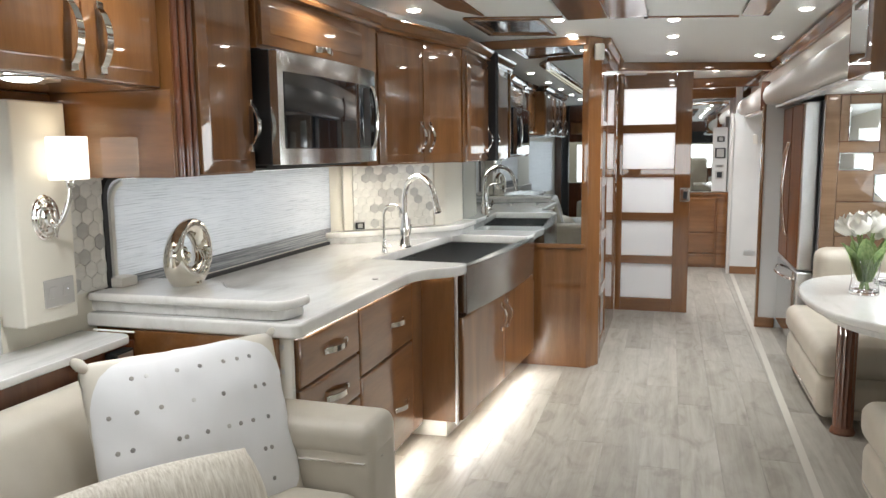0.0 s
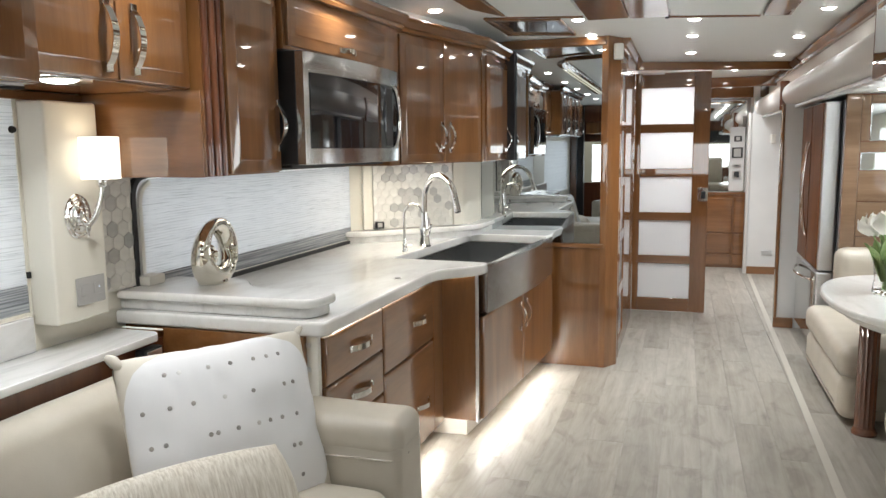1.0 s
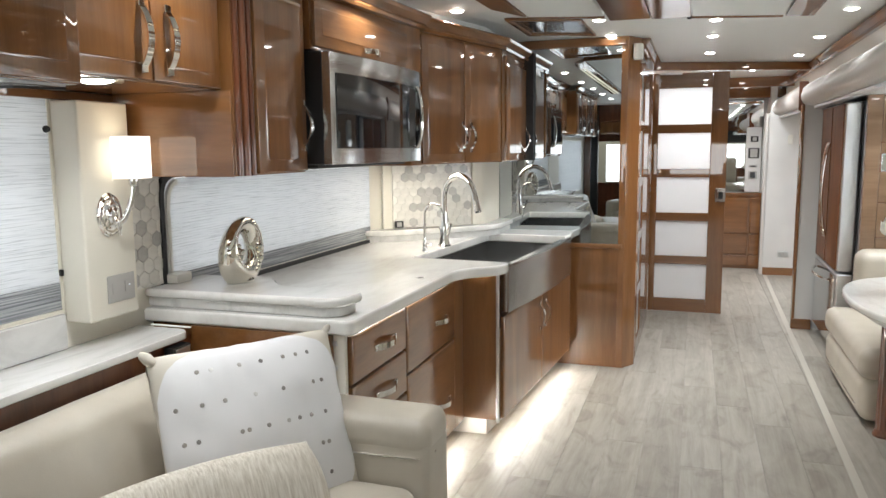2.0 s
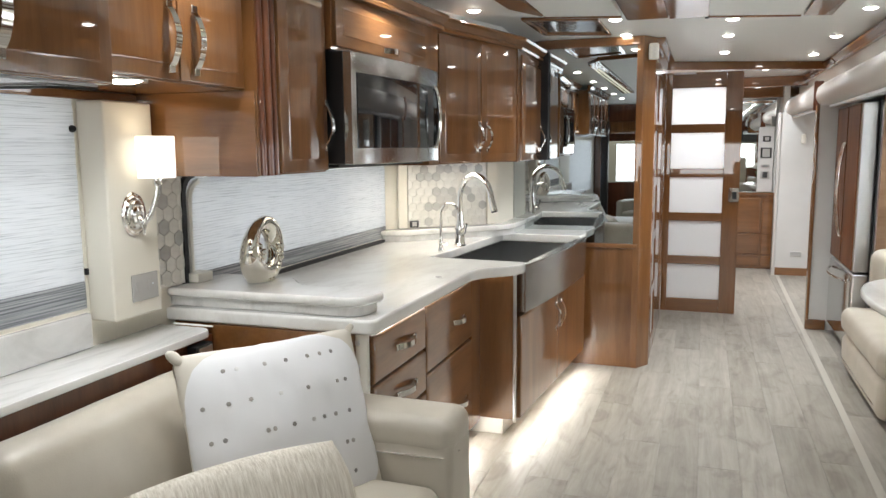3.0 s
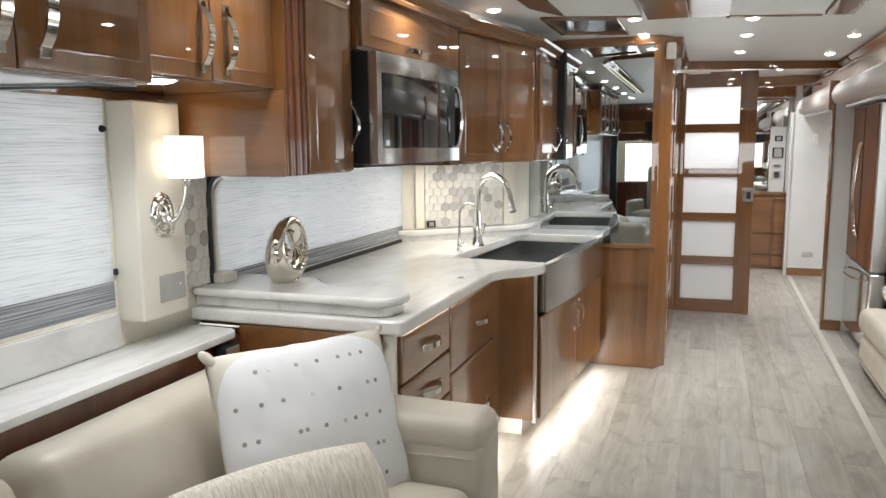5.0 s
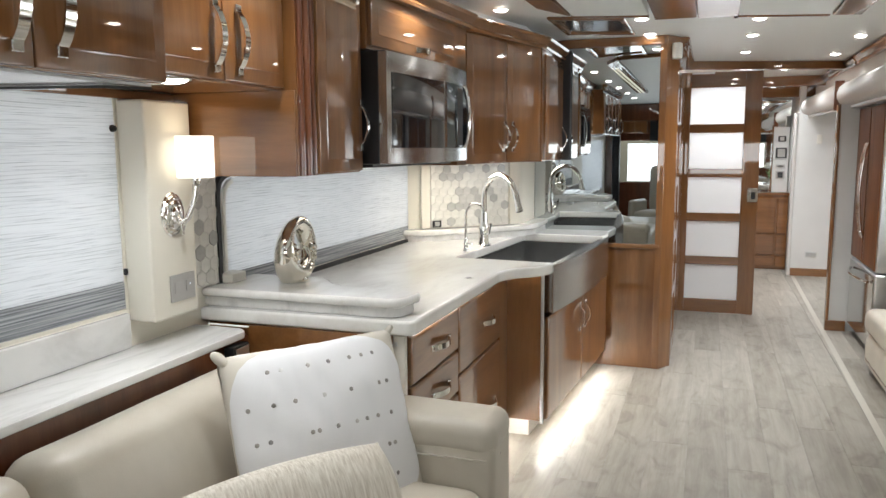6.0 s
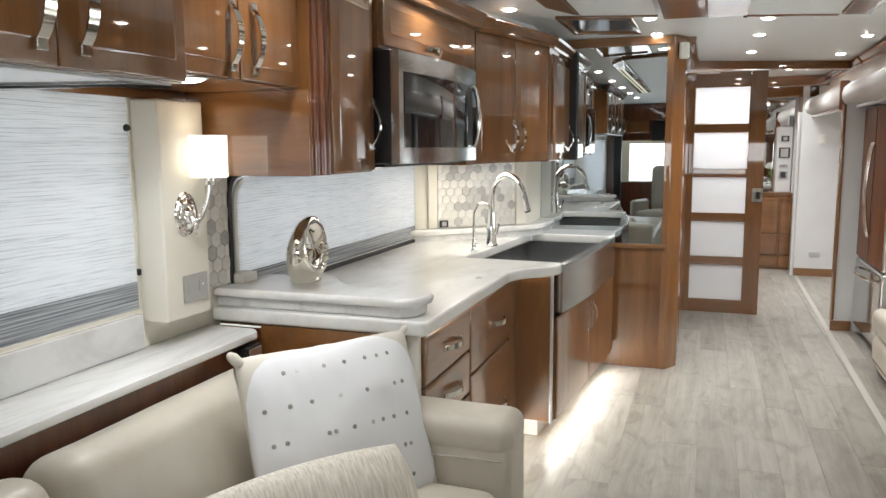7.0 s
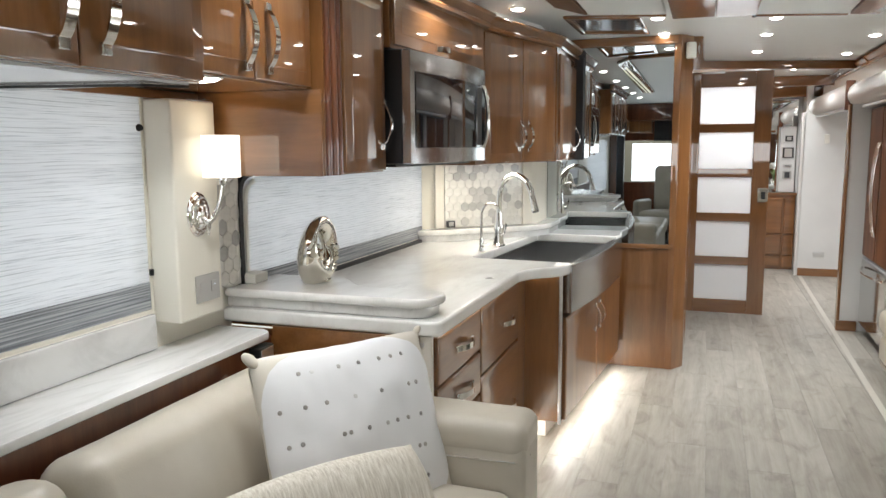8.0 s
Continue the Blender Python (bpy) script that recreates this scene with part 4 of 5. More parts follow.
# slide-out end wall, seen edge on
pil = thing("wall_slide_end", (0.72, 6.45, 0), "white slide-out end wall with cherry edge", "wall", kind="structure")
part("panel", box(0.672, XS, 6.43, 6.49, 0, 1.75), WHITE_WALL, pil)
part("edge_trim", box(0.65, 0.671, 6.42, 6.5, 0, 1.75, 0.004), CHERRY, pil, "cherry edge strip")
part("baseboard", box(0.645, 0.79, 6.405, 6.4295, 0, 0.08, 0.003), CHERRY_T, pil, "cherry skirting")

# ---- windows with woven shades ----
def pleated(x, ya, yb, za, zb):
    """Shade cloth: a thin sheet with faint level folds."""
    bm = bmesh.new()
    n = 60
    rows = []
    for i in range(n + 1):
        z = za + (zb - za) * i / n
        dx = 0.0008 * math.sin(i * 1.7) + 0.0006 * math.sin(i * 0.6)
        rows.append([bm.verts.new((x + dx, y, z)) for y in (ya, yb)] + [bm.verts.new((x + dx - 0.0015, y, z)) for y in (yb, ya)])
    for a, b in zip(rows, rows[1:]):
        for i in range(4):
            j = (i + 1) % 4
            bm.faces.new((a[i], a[j], b[j], b[i]))
    bm.faces.new(rows[0][::-1])
    bm.faces.new(rows[-1])
    return bm


def shaded_window(name, win, label, radius, rail, bar):
    ya, yb, za, zb = win
    t = thing(name, (XL, (ya + yb) / 2, za), label, "window", kind="structure")
    out = rounded([(ya - 0.012, za - 0.012), (yb + 0.012, za - 0.012), (yb + 0.012, zb + 0.012), (ya - 0.012, zb + 0.012)], radius, 6)
    pts = [(XL + 0.004, y, z) for y, z in out]
    part("window_frame", sweep(pts, rect(bar, 0.034 if bar > 0.01 else 0.005), ups=(1, 0, 0), closed=True), RUBBER if bar > 0.01 else CREAM, t, "black rubber frame with rounded corners" if bar > 0.01 else "thin cream edging")
    if bar > 0.01:
        inner = rounded([(ya + 0.026, za + 0.012), (yb - 0.026, za + 0.012), (yb - 0.026, zb - 0.012), (ya + 0.026, zb - 0.012)], radius, 6)
        part("reveal", sweep([(XL + 0.01, y, z) for z, y in sorted((z, y) for y, z in inner if y < ya + 0.09)], rect(0.017, 0.012), ups=(1, 0, 0)), WHITE_PAINT, t, "thin white reveal")
    pane = part("pane", box(XL - 0.08, XL - 0.074, ya, yb, za, zb), GLASS, t, "clear window glass")
    pane.visible_shadow = False
    sh = part("shade", pleated(XL - 0.003, ya + 0.002, yb - 0.001, za + 0.055, zb - 0.001), SHADE, t, "lowered woven roller shade, glowing with daylight")
    part("hem_bar", box(XL - 0.01, XL + 0.001, ya + 0.002, yb - 0.001, za + 0.002, za + rail, 0.003), HEM, t, "grey hem band")
    return t


shaded_window("window_1", WIN_A, "wide side window behind a lowered woven shade", 0.012, 0.085, 0.005)
shaded_window("window_2", WIN_B, "long low galley window behind a lowered woven shade", 0.085, 0.072, 0.02)
cord = thing("shade_retainer", (XL + 0.01, 1.72, 1.5), "small black shade retainer knob on the window jamb", "knob")
part("knob", lathe([(0, 0.012), (0.008, 0.011), (0.011, 0.004), (0.011, 0)], pose(XL + 0.001, 1.744, 1.51, 0, 90, 0), 14), BLACK, cord)
solid("shade_clip", box(XL + 0.001, XL + 0.012, 1.752, 1.762, 1.07, 1.09, 0.002), BLACK, "tiny black shade clip on the window jamb", "clip")
solid("trim_window_head", box(XL + 0.001, XL + 0.02, -0.3, 2.004, 1.597, 1.6235, 0.003), CHERRY_X, "cherry rail over the window", "trim", "structure")

w4 = thing("window_4", (XL, -1.8, 0.75), "front side window behind a lowered woven shade", "window", kind="structure")
part("shade", pleated(XL - 0.003, -2.899, -0.701, 0.752, 1.548), SHADE, w4, "lowered woven roller shade")

w3 = thing("window_3", (XS, 3.8, 0.95), "dinette window behind a lowered woven shade", "window", kind="structure")
part("shade", pleated(XS + 0.012, 2.702, 4.948, 1.0, 1.559), SHADE, w3, "lowered woven roller shade")
part("hem_bar", box(XS + 0.004, XS + 0.016, 2.702, 4.948, 0.952, 1.02, 0.003), HEM, w3, "grey hem band")

# padded pier with the wall lamp
solid("wall_pier", box(XL + 0.001, -1.832, 1.765, 1.976, 0.925, 1.594, 0.007, 3), CREAM, "cream padded pier carrying the wall lamp", "pier", "structure")
lamp = thing("wall_lamp", (-1.83, 1.867, 1.245), "chrome wall lamp with a lit white drum shade", "lamp")
pm = pose(-1.8325, 1.867, 1.248, 0, 90, 0)
part("back_plate", lathe([(0.0, 0.03), (0.01, 0.0295), (0.018, 0.026), (0.021, 0.019), (0.029, 0.018), (0.033, 0.0135), (0.036, 0.0125), (0.043, 0.0125), (0.046, 0.0085), (0.05, 0.008), (0.053, 0.004), (0.053, 0.0), (0, 0)], pm @ Matrix.Diagonal((1.3, 1.0, 1, 1)), 36), CHROME, lamp, "oval stepped chrome back plate")
arm = [Vector(p) for p in ((-1.806, 1.864, 1.238), (-1.798, 1.864, 1.226), (-1.789, 1.868, 1.225), (-1.78, 1.876, 1.239), (-1.772, 1.882, 1.258), (-1.765, 1.887, 1.28), (-1.759, 1.891, 1.306), (-1.756, 1.893, 1.33), (-1.755, 1.893, 1.346))]
part("arm", sweep(arm, lambda t: circle(0.0095 - 0.003 * abs(t - 0.35), 12)), CHROME, lamp, "curved chrome arm")
part("finial", lathe([(0, -0.036), (0.004, -0.033), (0.003, -0.024), (0.008, -0.012), (0.0075, 0.0), (0, 0.006)], Matrix.Translation((-1.792, 1.865, 1.22)), 16), CHROME, lamp)
part("socket_cup", lathe([(0.006, 0), (0.013, 0.003), (0.015, 0.008), (0.015, 0.02), (0.018, 0.023), (0.018, 0.028), (0, 0.028)], Matrix.Translation((-1.755, 1.893, 1.335)), 20), CHROME, lamp)
part("shade", lathe([(0.054, 0.0), (0.056, 0.001), (0.057, 0.126), (0.055, 0.127), (0.054, 0.124), (0.052, 0.004)], Matrix.Translation((-1.755, 1.893, 1.361)), 40), LAMP_SHADE, lamp, "lit white drum shade")
bulb = bpy.data.lights.new("wall_lamp_bulb", "POINT")
bulb.energy, bulb.color, bulb.shadow_soft_size = 0.14, (1.0, 0.92, 0.8), 0.03
bo = new("wall_lamp_bulb", bulb)
bo.parent = lamp
bo.location = (0.075, 0.017, 0.17)
plate = thing("switch_plate", (-1.83, 1.9, 1.02), "grey socket and switch plate with small lit buttons", "switch")
part("plate", box(-1.8318, -1.826, 1.838, 1.955, 0.972, 1.058, 0.003), GREY_PLASTIC, plate)
for y in (1.87, 1.925):
    part("button", box(-1.826, -1.8235, y - 0.016, y + 0.016, 1.0, 1.035, 0.002), GREY_PLASTIC, plate)
part("pilot_light", box(-1.8234, -1.8228, 1.9245, 1.9275, 1.0195, 1.0225), glow("pilot_light", (0.6, 0.75, 1), 2), plate)


# ---- hexagon tiles ----
def hex_mesh(r, t):
    bm = bmesh.new()
    rings_ = [[bm.verts.new((k * math.sin(math.pi / 3 * i), -d, k * math.cos(math.pi / 3 * i))) for i in range(6)] for k, d in ((r, 0), (r, t * 0.7), (r * 0.94, t))]
    bm.faces.new(rings_[0][::-1])
    bm.faces.new(rings_[2])
    for a, b in zip(rings_, rings_[1:]):
        for i in range(6):
            bm.faces.new((a[i], a[(i + 1) % 6], b[(i + 1) % 6], b[i]))
    return to_mesh("hex_tile", bm, HEX, None, True)


HEX_MESH = hex_mesh(0.0292, 0.0032)


def hex_field(parent, o, u, w, h, r=0.03):
    m = face_frame(o, u)
    dx, dz = r * math.sqrt(3), r * 1.5
    back = part("grout_bed", box(0, w, -0.001, 0.012, 0, h, 0, 1, None, m), GROUT, parent, "pale grouted backing")
    off, k, z = origin_of(parent), 0, r
    while z < h - r * 0.9:
        x = dx / 2 + (dx / 2 if k % 2 else 0)
        while x < w - dx * 0.45:
            ob = new("hex_tile", HEX_MESH)
            ob.parent = parent
            ob.matrix_basis = Matrix.Translation(-off) @ m @ Matrix.Translation((x, -0.001, z))
            x += dx
        z += dz
        k += 1


pier_tiles = thing("wall_tiles", (XL, 2.09, 0.93), "pale and grey marble hexagon tiles between lamp and window", "tiles", kind="structure")
hex_field(pier_tiles, (XL + 0.013, 1.974, 0.97), (0, 1, 0), 0.235, 0.385)

# angled tiled corner block behind the taps
TA, TB = Vector((-1.86, 4.08, 0)), Vector((-1.385, 4.52, 0))
TU = (TB - TA).normalized()
TN = Vector((TU.y, -TU.x, 0))
TL = (TB - TA).length
corner = thing("wall_tile_corner", (-1.65, 4.3, TOP), "angled corner block with marble hexagon tiles and cream pilasters", "wall", kind="structure")
part("block", prism([tuple((TA - TN * 0.014).xy), tuple((TB - TN * 0.014).xy), (-1.36, 4.6), (-1.36, 4.92), (XL + 0.002, 4.92), (XL + 0.002, 4.06)], TOP + 0.002, 1.362), CREAM, corner)
part("ledge", prism(rounded([(XL + 0.003, 3.985), tuple((TA + TN * 0.075 - TU * 0.01).xy), tuple((TB + TN * 0.075 + TU * 0.02).xy), (-1.27, 4.6), (-1.27, 4.92), (XL + 0.003, 4.92)], [0, 0.05, 0.08, 0.05, 0, 0], 5), TOP + 0.035, TOP + 0.07, 0.011, 3), QUARTZ, corner, "white quartz ledge with a rounded nose")
part("ledge_riser", prism(rounded([(XL + 0.003, 4.0), tuple((TA + TN * 0.06 - TU * 0.01).xy), tuple((TB + TN * 0.06 + TU * 0.01).xy), (-1.285, 4.6), (-1.285, 4.92), (XL + 0.003, 4.92)], [0, 0.05, 0.08, 0.05, 0, 0], 5), TOP + 0.001, TOP + 0.035), QUARTZ_GREY, corner)
q = TA + TU * 0.07
hex_field(corner, (q.x, q.y, TOP + 0.075), TU, TL - 0.13, 0.385)
fm = face_frame((TA.x, TA.y, TOP + 0.072), TU)
part("pilaster", box(0.005, 0.062, -0.012, 0.013, 0, 0.39, 0.005, 2, None, fm), CREAM, corner)
part("pilaster", box(TL - 0.055, TL + 0.012, -0.012, 0.013, 0, 0.39, 0.005, 2, None, fm), CREAM, corner)
so = thing("wall_socket", (q.x, q.y, 1.02), "small black socket on the tiled corner block", "socket")
part("plate", box(0.075, 0.13, -0.018, -0.0065, 0.005, 0.045, 0.003, 1, None, fm), BLACK, so)
part("insert", box(0.088, 0.117, -0.0195, -0.0182, 0.012, 0.038, 0, 1, None, fm), GREY_PLASTIC, so)
solid("counter_strip_light", box(-1.72, -1.5, 3.96, 3.966, 1.3605, 1.3655), LED, "glowing strip under the overhead cabinet", "strip light")
area_lamp("under_cabinet_lamp", pose(-1.5, 3.86, 1.345), 0.3, 0.3, 3.4, (1.0, 0.94, 0.82))

# ---- side counter behind the sofa ----
side = thing("side_cabinet", (-1.8, 0.9, 0.4), "low cherry side cabinet with a grey quartz top under the window", "cabinet")
part("body", box(XL + 0.003, -1.735, -0.8, 2.1, 0.0, 0.819), CHERRY_DARK, side)
part("top", prism(rounded([(XL + 0.002, -0.8), (-1.705, -0.8), (-1.705, 2.045), (-1.74, 2.075), (XL + 0.002, 2.075)], [0, 0, 0.015, 0.01, 0], 3), 0.82, 0.846, 0.005, 2), QUARTZ_GREY, side, "grey veined quartz top")
part("back_splash", box(XL + 0.002, XL + 0.022, -0.8, 1.75, 0.8465, 0.955, 0.006), QUARTZ_GREY, side)
part("latch", box(-1.73, -1.69, 1.955, 2.045, 0.755, 0.81, 0.006), BLACK, side, "black latch with steel face")
part("latch_face", box(-1.6895, -1.686, 1.965, 2.035, 0.762, 0.803, 0.003), STEEL, side)
part("filler", box(-1.735, -1.205, 2.105, 2.148, 0.11, 0.849), CHERRY_X, side, "cherry end panel below the worktop")
part("glow_strip", box(-1.88, -1.72, 2.08, 2.088, 0.847, 0.851), LED_SOFT, side, "thin glowing strip")
part("counter_led", box(-1.68, -1.24, 2.118, 2.124, TOP - SLAB - 0.005, TOP - SLAB - 0.0015), LED, base, "glowing strip under the worktop")
part("counter_led", box(BX + 0.04, p0[0] - 0.03, 3.385, 3.392, TOP - SLAB - 0.005, TOP - SLAB - 0.0015), LED, sinkcab, "glowing strip under the worktop")

solid("tile_corner_block", box(-1.926, -1.865, 2.215, 2.3, TOP + 0.0675, TOP + 0.102, 0.005), WHITE_PAINT, "small white glazed corner block on the ledge", "trim")

# ---- sculpture ----
sc = thing("ring_sculpture", (-1.678, 2.345, TOP + 0.067), "polished champagne ring sculpture on the worktop ledge", "sculpture")
pts, N = [], 56
for i in range(N):
    a = 2 * math.pi * i / N
    pts.append(Vector((0.0, 0.1 * math.cos(a), 0.118 + 0.092 * math.sin(a))))
def ring_section(i):
    a = 2 * math.pi * i / N
    thick = 0.03 + 0.018 * (0.5 - 0.5 * math.sin(a)) + 0.004 * math.cos(a)
    tw = a * 0.5
    return [((thick * 0.8 * math.cos(b)) * math.cos(tw) - thick * 1.15 * math.sin(b) * math.sin(tw), (thick * 0.8 * math.cos(b)) * math.sin(tw) + thick * 1.15 * math.sin(b) * math.cos(tw)) for b in [2 * math.pi * k / 18 for k in range(18)]]
bm = bmesh.new()
loops = []
for i, p in enumerate(pts):
    dirn = (pts[(i + 1) % N] - pts[i - 1]).normalized()
    sidev = Vector((1, 0, 0))
    upv = sidev.cross(dirn)
    loops.append([bm.verts.new(p + sidev * a_ * 0.95 + upv * b_) for a_, b_ in ring_section(i)])
for i in range(N):
    A_, B_ = loops[i], loops[(i + 1) % N]
    s = 9 if i == N - 1 else 0   # half a turn of twist over the whole ring
    for k in range(18):
        bm.faces.new((A_[k], A_[(k + 1) % 18], B_[(k + 1 + s) % 18], B_[(k + s) % 18]))
bmesh.ops.transform(bm, matrix=Matrix.Translation(sc.location) @ pose(0, 0, -0.003, 0, 0, 6) @ Matrix.Diagonal((1.0, 0.98, 1.0, 1)), verts=bm.verts)
part("ring", bm, GOLD, sc)
bm = lathe([(0.0, 0.0), (0.04, 0.0), (0.042, 0.006), (0.036, 0.02), (0.02, 0.028), (0, 0.03)], Matrix.Translation(sc.location), 24)
part("foot", bm, GOLD, sc)
rng = random.Random(3)
bm = bmesh.new()
for i in range(44):
    a = radians(rng.uniform(-70, 20) if i % 3 else rng.uniform(150, 215))
    p = sc.location + (pose(0, 0, 0, 0, 0, 6) @ Vector((0.034 + rng.uniform(-0.012, 0.008), 0.074 * math.cos(a), 0.1 + 0.074 * math.sin(a))))
    own = bmesh.new()
    bmesh.ops.create_icosphere(own, subdivisions=1, radius=0.006 + 0.008 * rng.random())
    bmesh.ops.translate(own, verts=own.verts, vec=p)
    merge(bm, own)
tagged(part("beads", bm, GOLD, sc), "cluster of hammered metal beads", kind="stuff")

# ---- sofa ----
def cushion(x0, x1, y0, y1, z0, z1, r, puff=0.0, m=None, axis=2):
    own = bmesh.new()
    bmesh.ops.create_cube(own, size=1.0)
    bmesh.ops.scale(own, verts=own.verts, vec=(x1 - x0, y1 - y0, z1 - z0))
    bmesh.ops.bevel(own, geom=own.edges[:], offset=min(r, 0.49 * min(x1 - x0, y1 - y0, z1 - z0)), segments=5, profile=0.5, affect="EDGES", clamp_overlap=True)
    bmesh.ops.subdivide_edges(own, edges=[e for e in own.edges if e.calc_length() > 0.12], cuts=5, use_grid_fill=True)
    half = Vector((x1 - x0, y1 - y0, z1 - z0)) / 2
    for v_ in own.verts:
        s = [v_.co[k] / half[k] for k in range(3)]
        o = [k for k in range(3) if k != axis]
        v_.co[axis] += math.copysign(puff, s[axis]) * max(0, 1 - s[o[0]] ** 2) * max(0, 1 - s[o[1]] ** 2)
        v_.co += Vector([noise.noise(v_.co * 5 + Vector((k * 7.1, x0, y0))) for k in range(3)]) * 0.003
    bmesh.ops.translate(own, verts=own.verts, vec=((x0 + x1) / 2, (y0 + y1) / 2, (z0 + z1) / 2))
    if m is not None:
        bmesh.ops.transform(own, matrix=m, verts=own.verts)
    return own


sofa = thing("sofa", (-1.25, 0.8, 0), "cream leather sofa with padded arm and chrome piping", "sofa")
tilt = Matrix.Translation((-1.45, 0, 0.48)) @ pose(0, 0, 0, 0, -16, 0) @ Matrix.Translation((1.45, 0, -0.48))
part("base", box(-1.66, -0.86, -0.75, 1.93, 0.06, 0.3, 0.02), LEATHER, sofa)
part("arm", cushion(-1.66, -0.812, 1.925, 2.118, 0.05, 0.6, 0.022, 0.003, axis=0), LEATHER, sofa)
part("arm_piping", sweep([(-1.3, 1.921, 0.556), (-1.0, 1.921, 0.556), (-0.84, 1.923, 0.557), (-0.818, 1.95, 0.557), (-0.814, 2.0, 0.557)], circle(0.0035, 8)), CHROME, sofa, "thin chrome piping")
part("arm_cap", cushion(-1.66, -0.809, 1.92, 2.12, 0.558, 0.666, 0.042, 0.004, axis=2), LEATHER, sofa)
for ya, yb in ((1.062, 1.915), (0.11, 1.054), (-0.75, 0.1)):
    part("seat_cushion", cushion(-1.5, -0.83, ya, yb, 0.3, 0.485, 0.05, 0.018), LEATHER, sofa)
    part("back_cushion", cushion(-1.62, -1.44, ya, yb, 0.42, 0.832, 0.07, 0.03, tilt, 0), LEATHER, sofa)

# ---- cushions on the sofa ----
def pillow_mesh(w, h, t, front=True, n=26, round_off=0.0):
    """One half of a stuffed square cushion, local x and z in its plane, -y outward at the front."""
    bm = bmesh.new()
    grid = []
    for j in range(n + 1):
        row = []
        for i in range(n + 1):
            u, v_ = 2 * i / n - 1, 2 * j / n - 1
            pinch = 1 - 0.1 * (1 - u * u) * 0 - 0.04 * (1 - u * u) ** 0.5 * abs(v_) ** 3
            pinch2 = 1 - 0.04 * (1 - v_ * v_) ** 0.5 * abs(u) ** 3
            full = max(0, (1 - abs(u) ** 2.6) * (1 - abs(v_) ** 2.6)) ** 0.5
            wob = 0.006 * noise.noise(Vector((u * 2.4, v_ * 2.4, 3.3))) * full
            pinch *= math.sqrt(1 - round_off * u * u)
            pinch2 *= math.sqrt(1 - round_off * v_ * v_)
            row.append(bm.verts.new((u * w / 2 * pinch2, (-1 if front else 1) * (t / 2 * full + wob), v_ * h / 2 * pinch)))
        grid.append(row)
    for j in range(n):
        for i in range(n):
            bm.faces.new((grid[j][i], grid[j][i + 1], grid[j + 1][i + 1], grid[j + 1][i]))
    return bm


def plane_pose(centre, along, up):
    a = Vector(along).normalized()
    b = (Vector(up) - a * Vector(up).dot(a)).normalized()
    n_ = a.cross(b)
    return Matrix(((a.x, -n_.x, b.x, centre[0]), (a.y, -n_.y, b.y, centre[1]), (a.z, -n_.z, b.z, centre[2]), (0, 0, 0, 1)))


PM = plane_pose((-1.244, 1.739, 0.663), (0.292, 0.461, -0.005), (-0.30, 0.21, 0.93))
pil1 = thing("throw_pillow", (-1.24, 1.735, 0.45), "white square pillow with rows of small metal sequins on the sofa", "pillow", "pillows on the sofa")
PW, PH, PT = 0.552, 0.515, 0.165


def plump(u, v_, side=-1, lift=0.0):
    """A point on the stuffed square pillow, in its own plane: edges drawn in a little between pointed corners."""
    cu, cv = 1 - u * u, 1 - v_ * v_
    full = max(0.0, cu * cv) ** 0.42
    wr = 0.008 * noise.noise(Vector((u * 2.1, v_ * 2.1, 3.3))) + 0.0055 * noise.noise(Vector((u * 6.5, v_ * 3.5, 1.1)))
    edge = 0.012 * noise.noise(Vector((u * 3.0, v_ * 3.0, 8.0))) + 0.009 * noise.noise(Vector((u * 9.0, v_ * 9.0, 2.0)))
    return Vector((u * PW / 2 * (1 - 0.035 * cv + edge), side * (PT / 2 * full + wr * full + lift), v_ * PH / 2 * (1 - 0.03 * cu + edge)))


def plump_mesh(side, power=0.0, lift=0.0, n=40):
    """One side of the pillow; power > 0 rounds its corners off along a soft square."""
    bm = bmesh.new()
    grid = []
    for j_ in range(n + 1):
        row = []
        for i_ in range(n + 1):
            u, v_ = math.sin((2 * i_ / n - 1) * math.pi / 2), math.sin((2 * j_ / n - 1) * math.pi / 2)
            m_ = max(abs(u), abs(v_))
            if power and m_ > 1e-6:
                k = 1 / ((abs(u) / m_) ** power + (abs(v_) / m_) ** power) ** (1 / power)
                u, v_ = u * (1 + (k - 1) * m_), v_ * (1 + (k - 1) * m_)
            row.append(bm.verts.new(plump(u, v_, side, lift)))
        grid.append(row)
    for j_ in range(n):
        for i_ in range(n):
            bm.faces.new((grid[j_][i_], grid[j_][i_ + 1], grid[j_ + 1][i_ + 1], grid[j_ + 1][i_]))
    bmesh.ops.transform(bm, matrix=PM, verts=bm.verts)
    return bm


part("front_cover", plump_mesh(-1, 3.9, 0.0014), PILLOW, pil1, "white cotton front with rounded corners")
part("lining", plump_mesh(-1, 16), PILLOW_BACK, pil1, "beige linen corners")
part("back_cover", plump_mesh(1, 16), PILLOW_BACK, pil1, "beige linen back")
for cu, cv, big in ((-0.965, 0.965, 1.0), (0.975, 0.975, 0.7), (0.975, -0.965, 0.8)):
    ear = bmesh.new()
    bmesh.ops.create_icosphere(ear, subdivisions=3, radius=0.017 * big)
    bmesh.ops.scale(ear, verts=ear.verts, vec=(1.7, 0.7, 0.9))
    for v_ in ear.verts:
        v_.co *= 1 + 0.25 * noise.noise(v_.co * 60)
    bmesh.ops.transform(ear, matrix=PM @ Matrix.Translation(plump(cu, cv)) @ pose(0, 0, 0, 0, -45 * math.copysign(1, cu * cv), 0), verts=ear.verts)
    part("corner_ear", ear, PILLOW_BACK, pil1, "gathered beige corner")
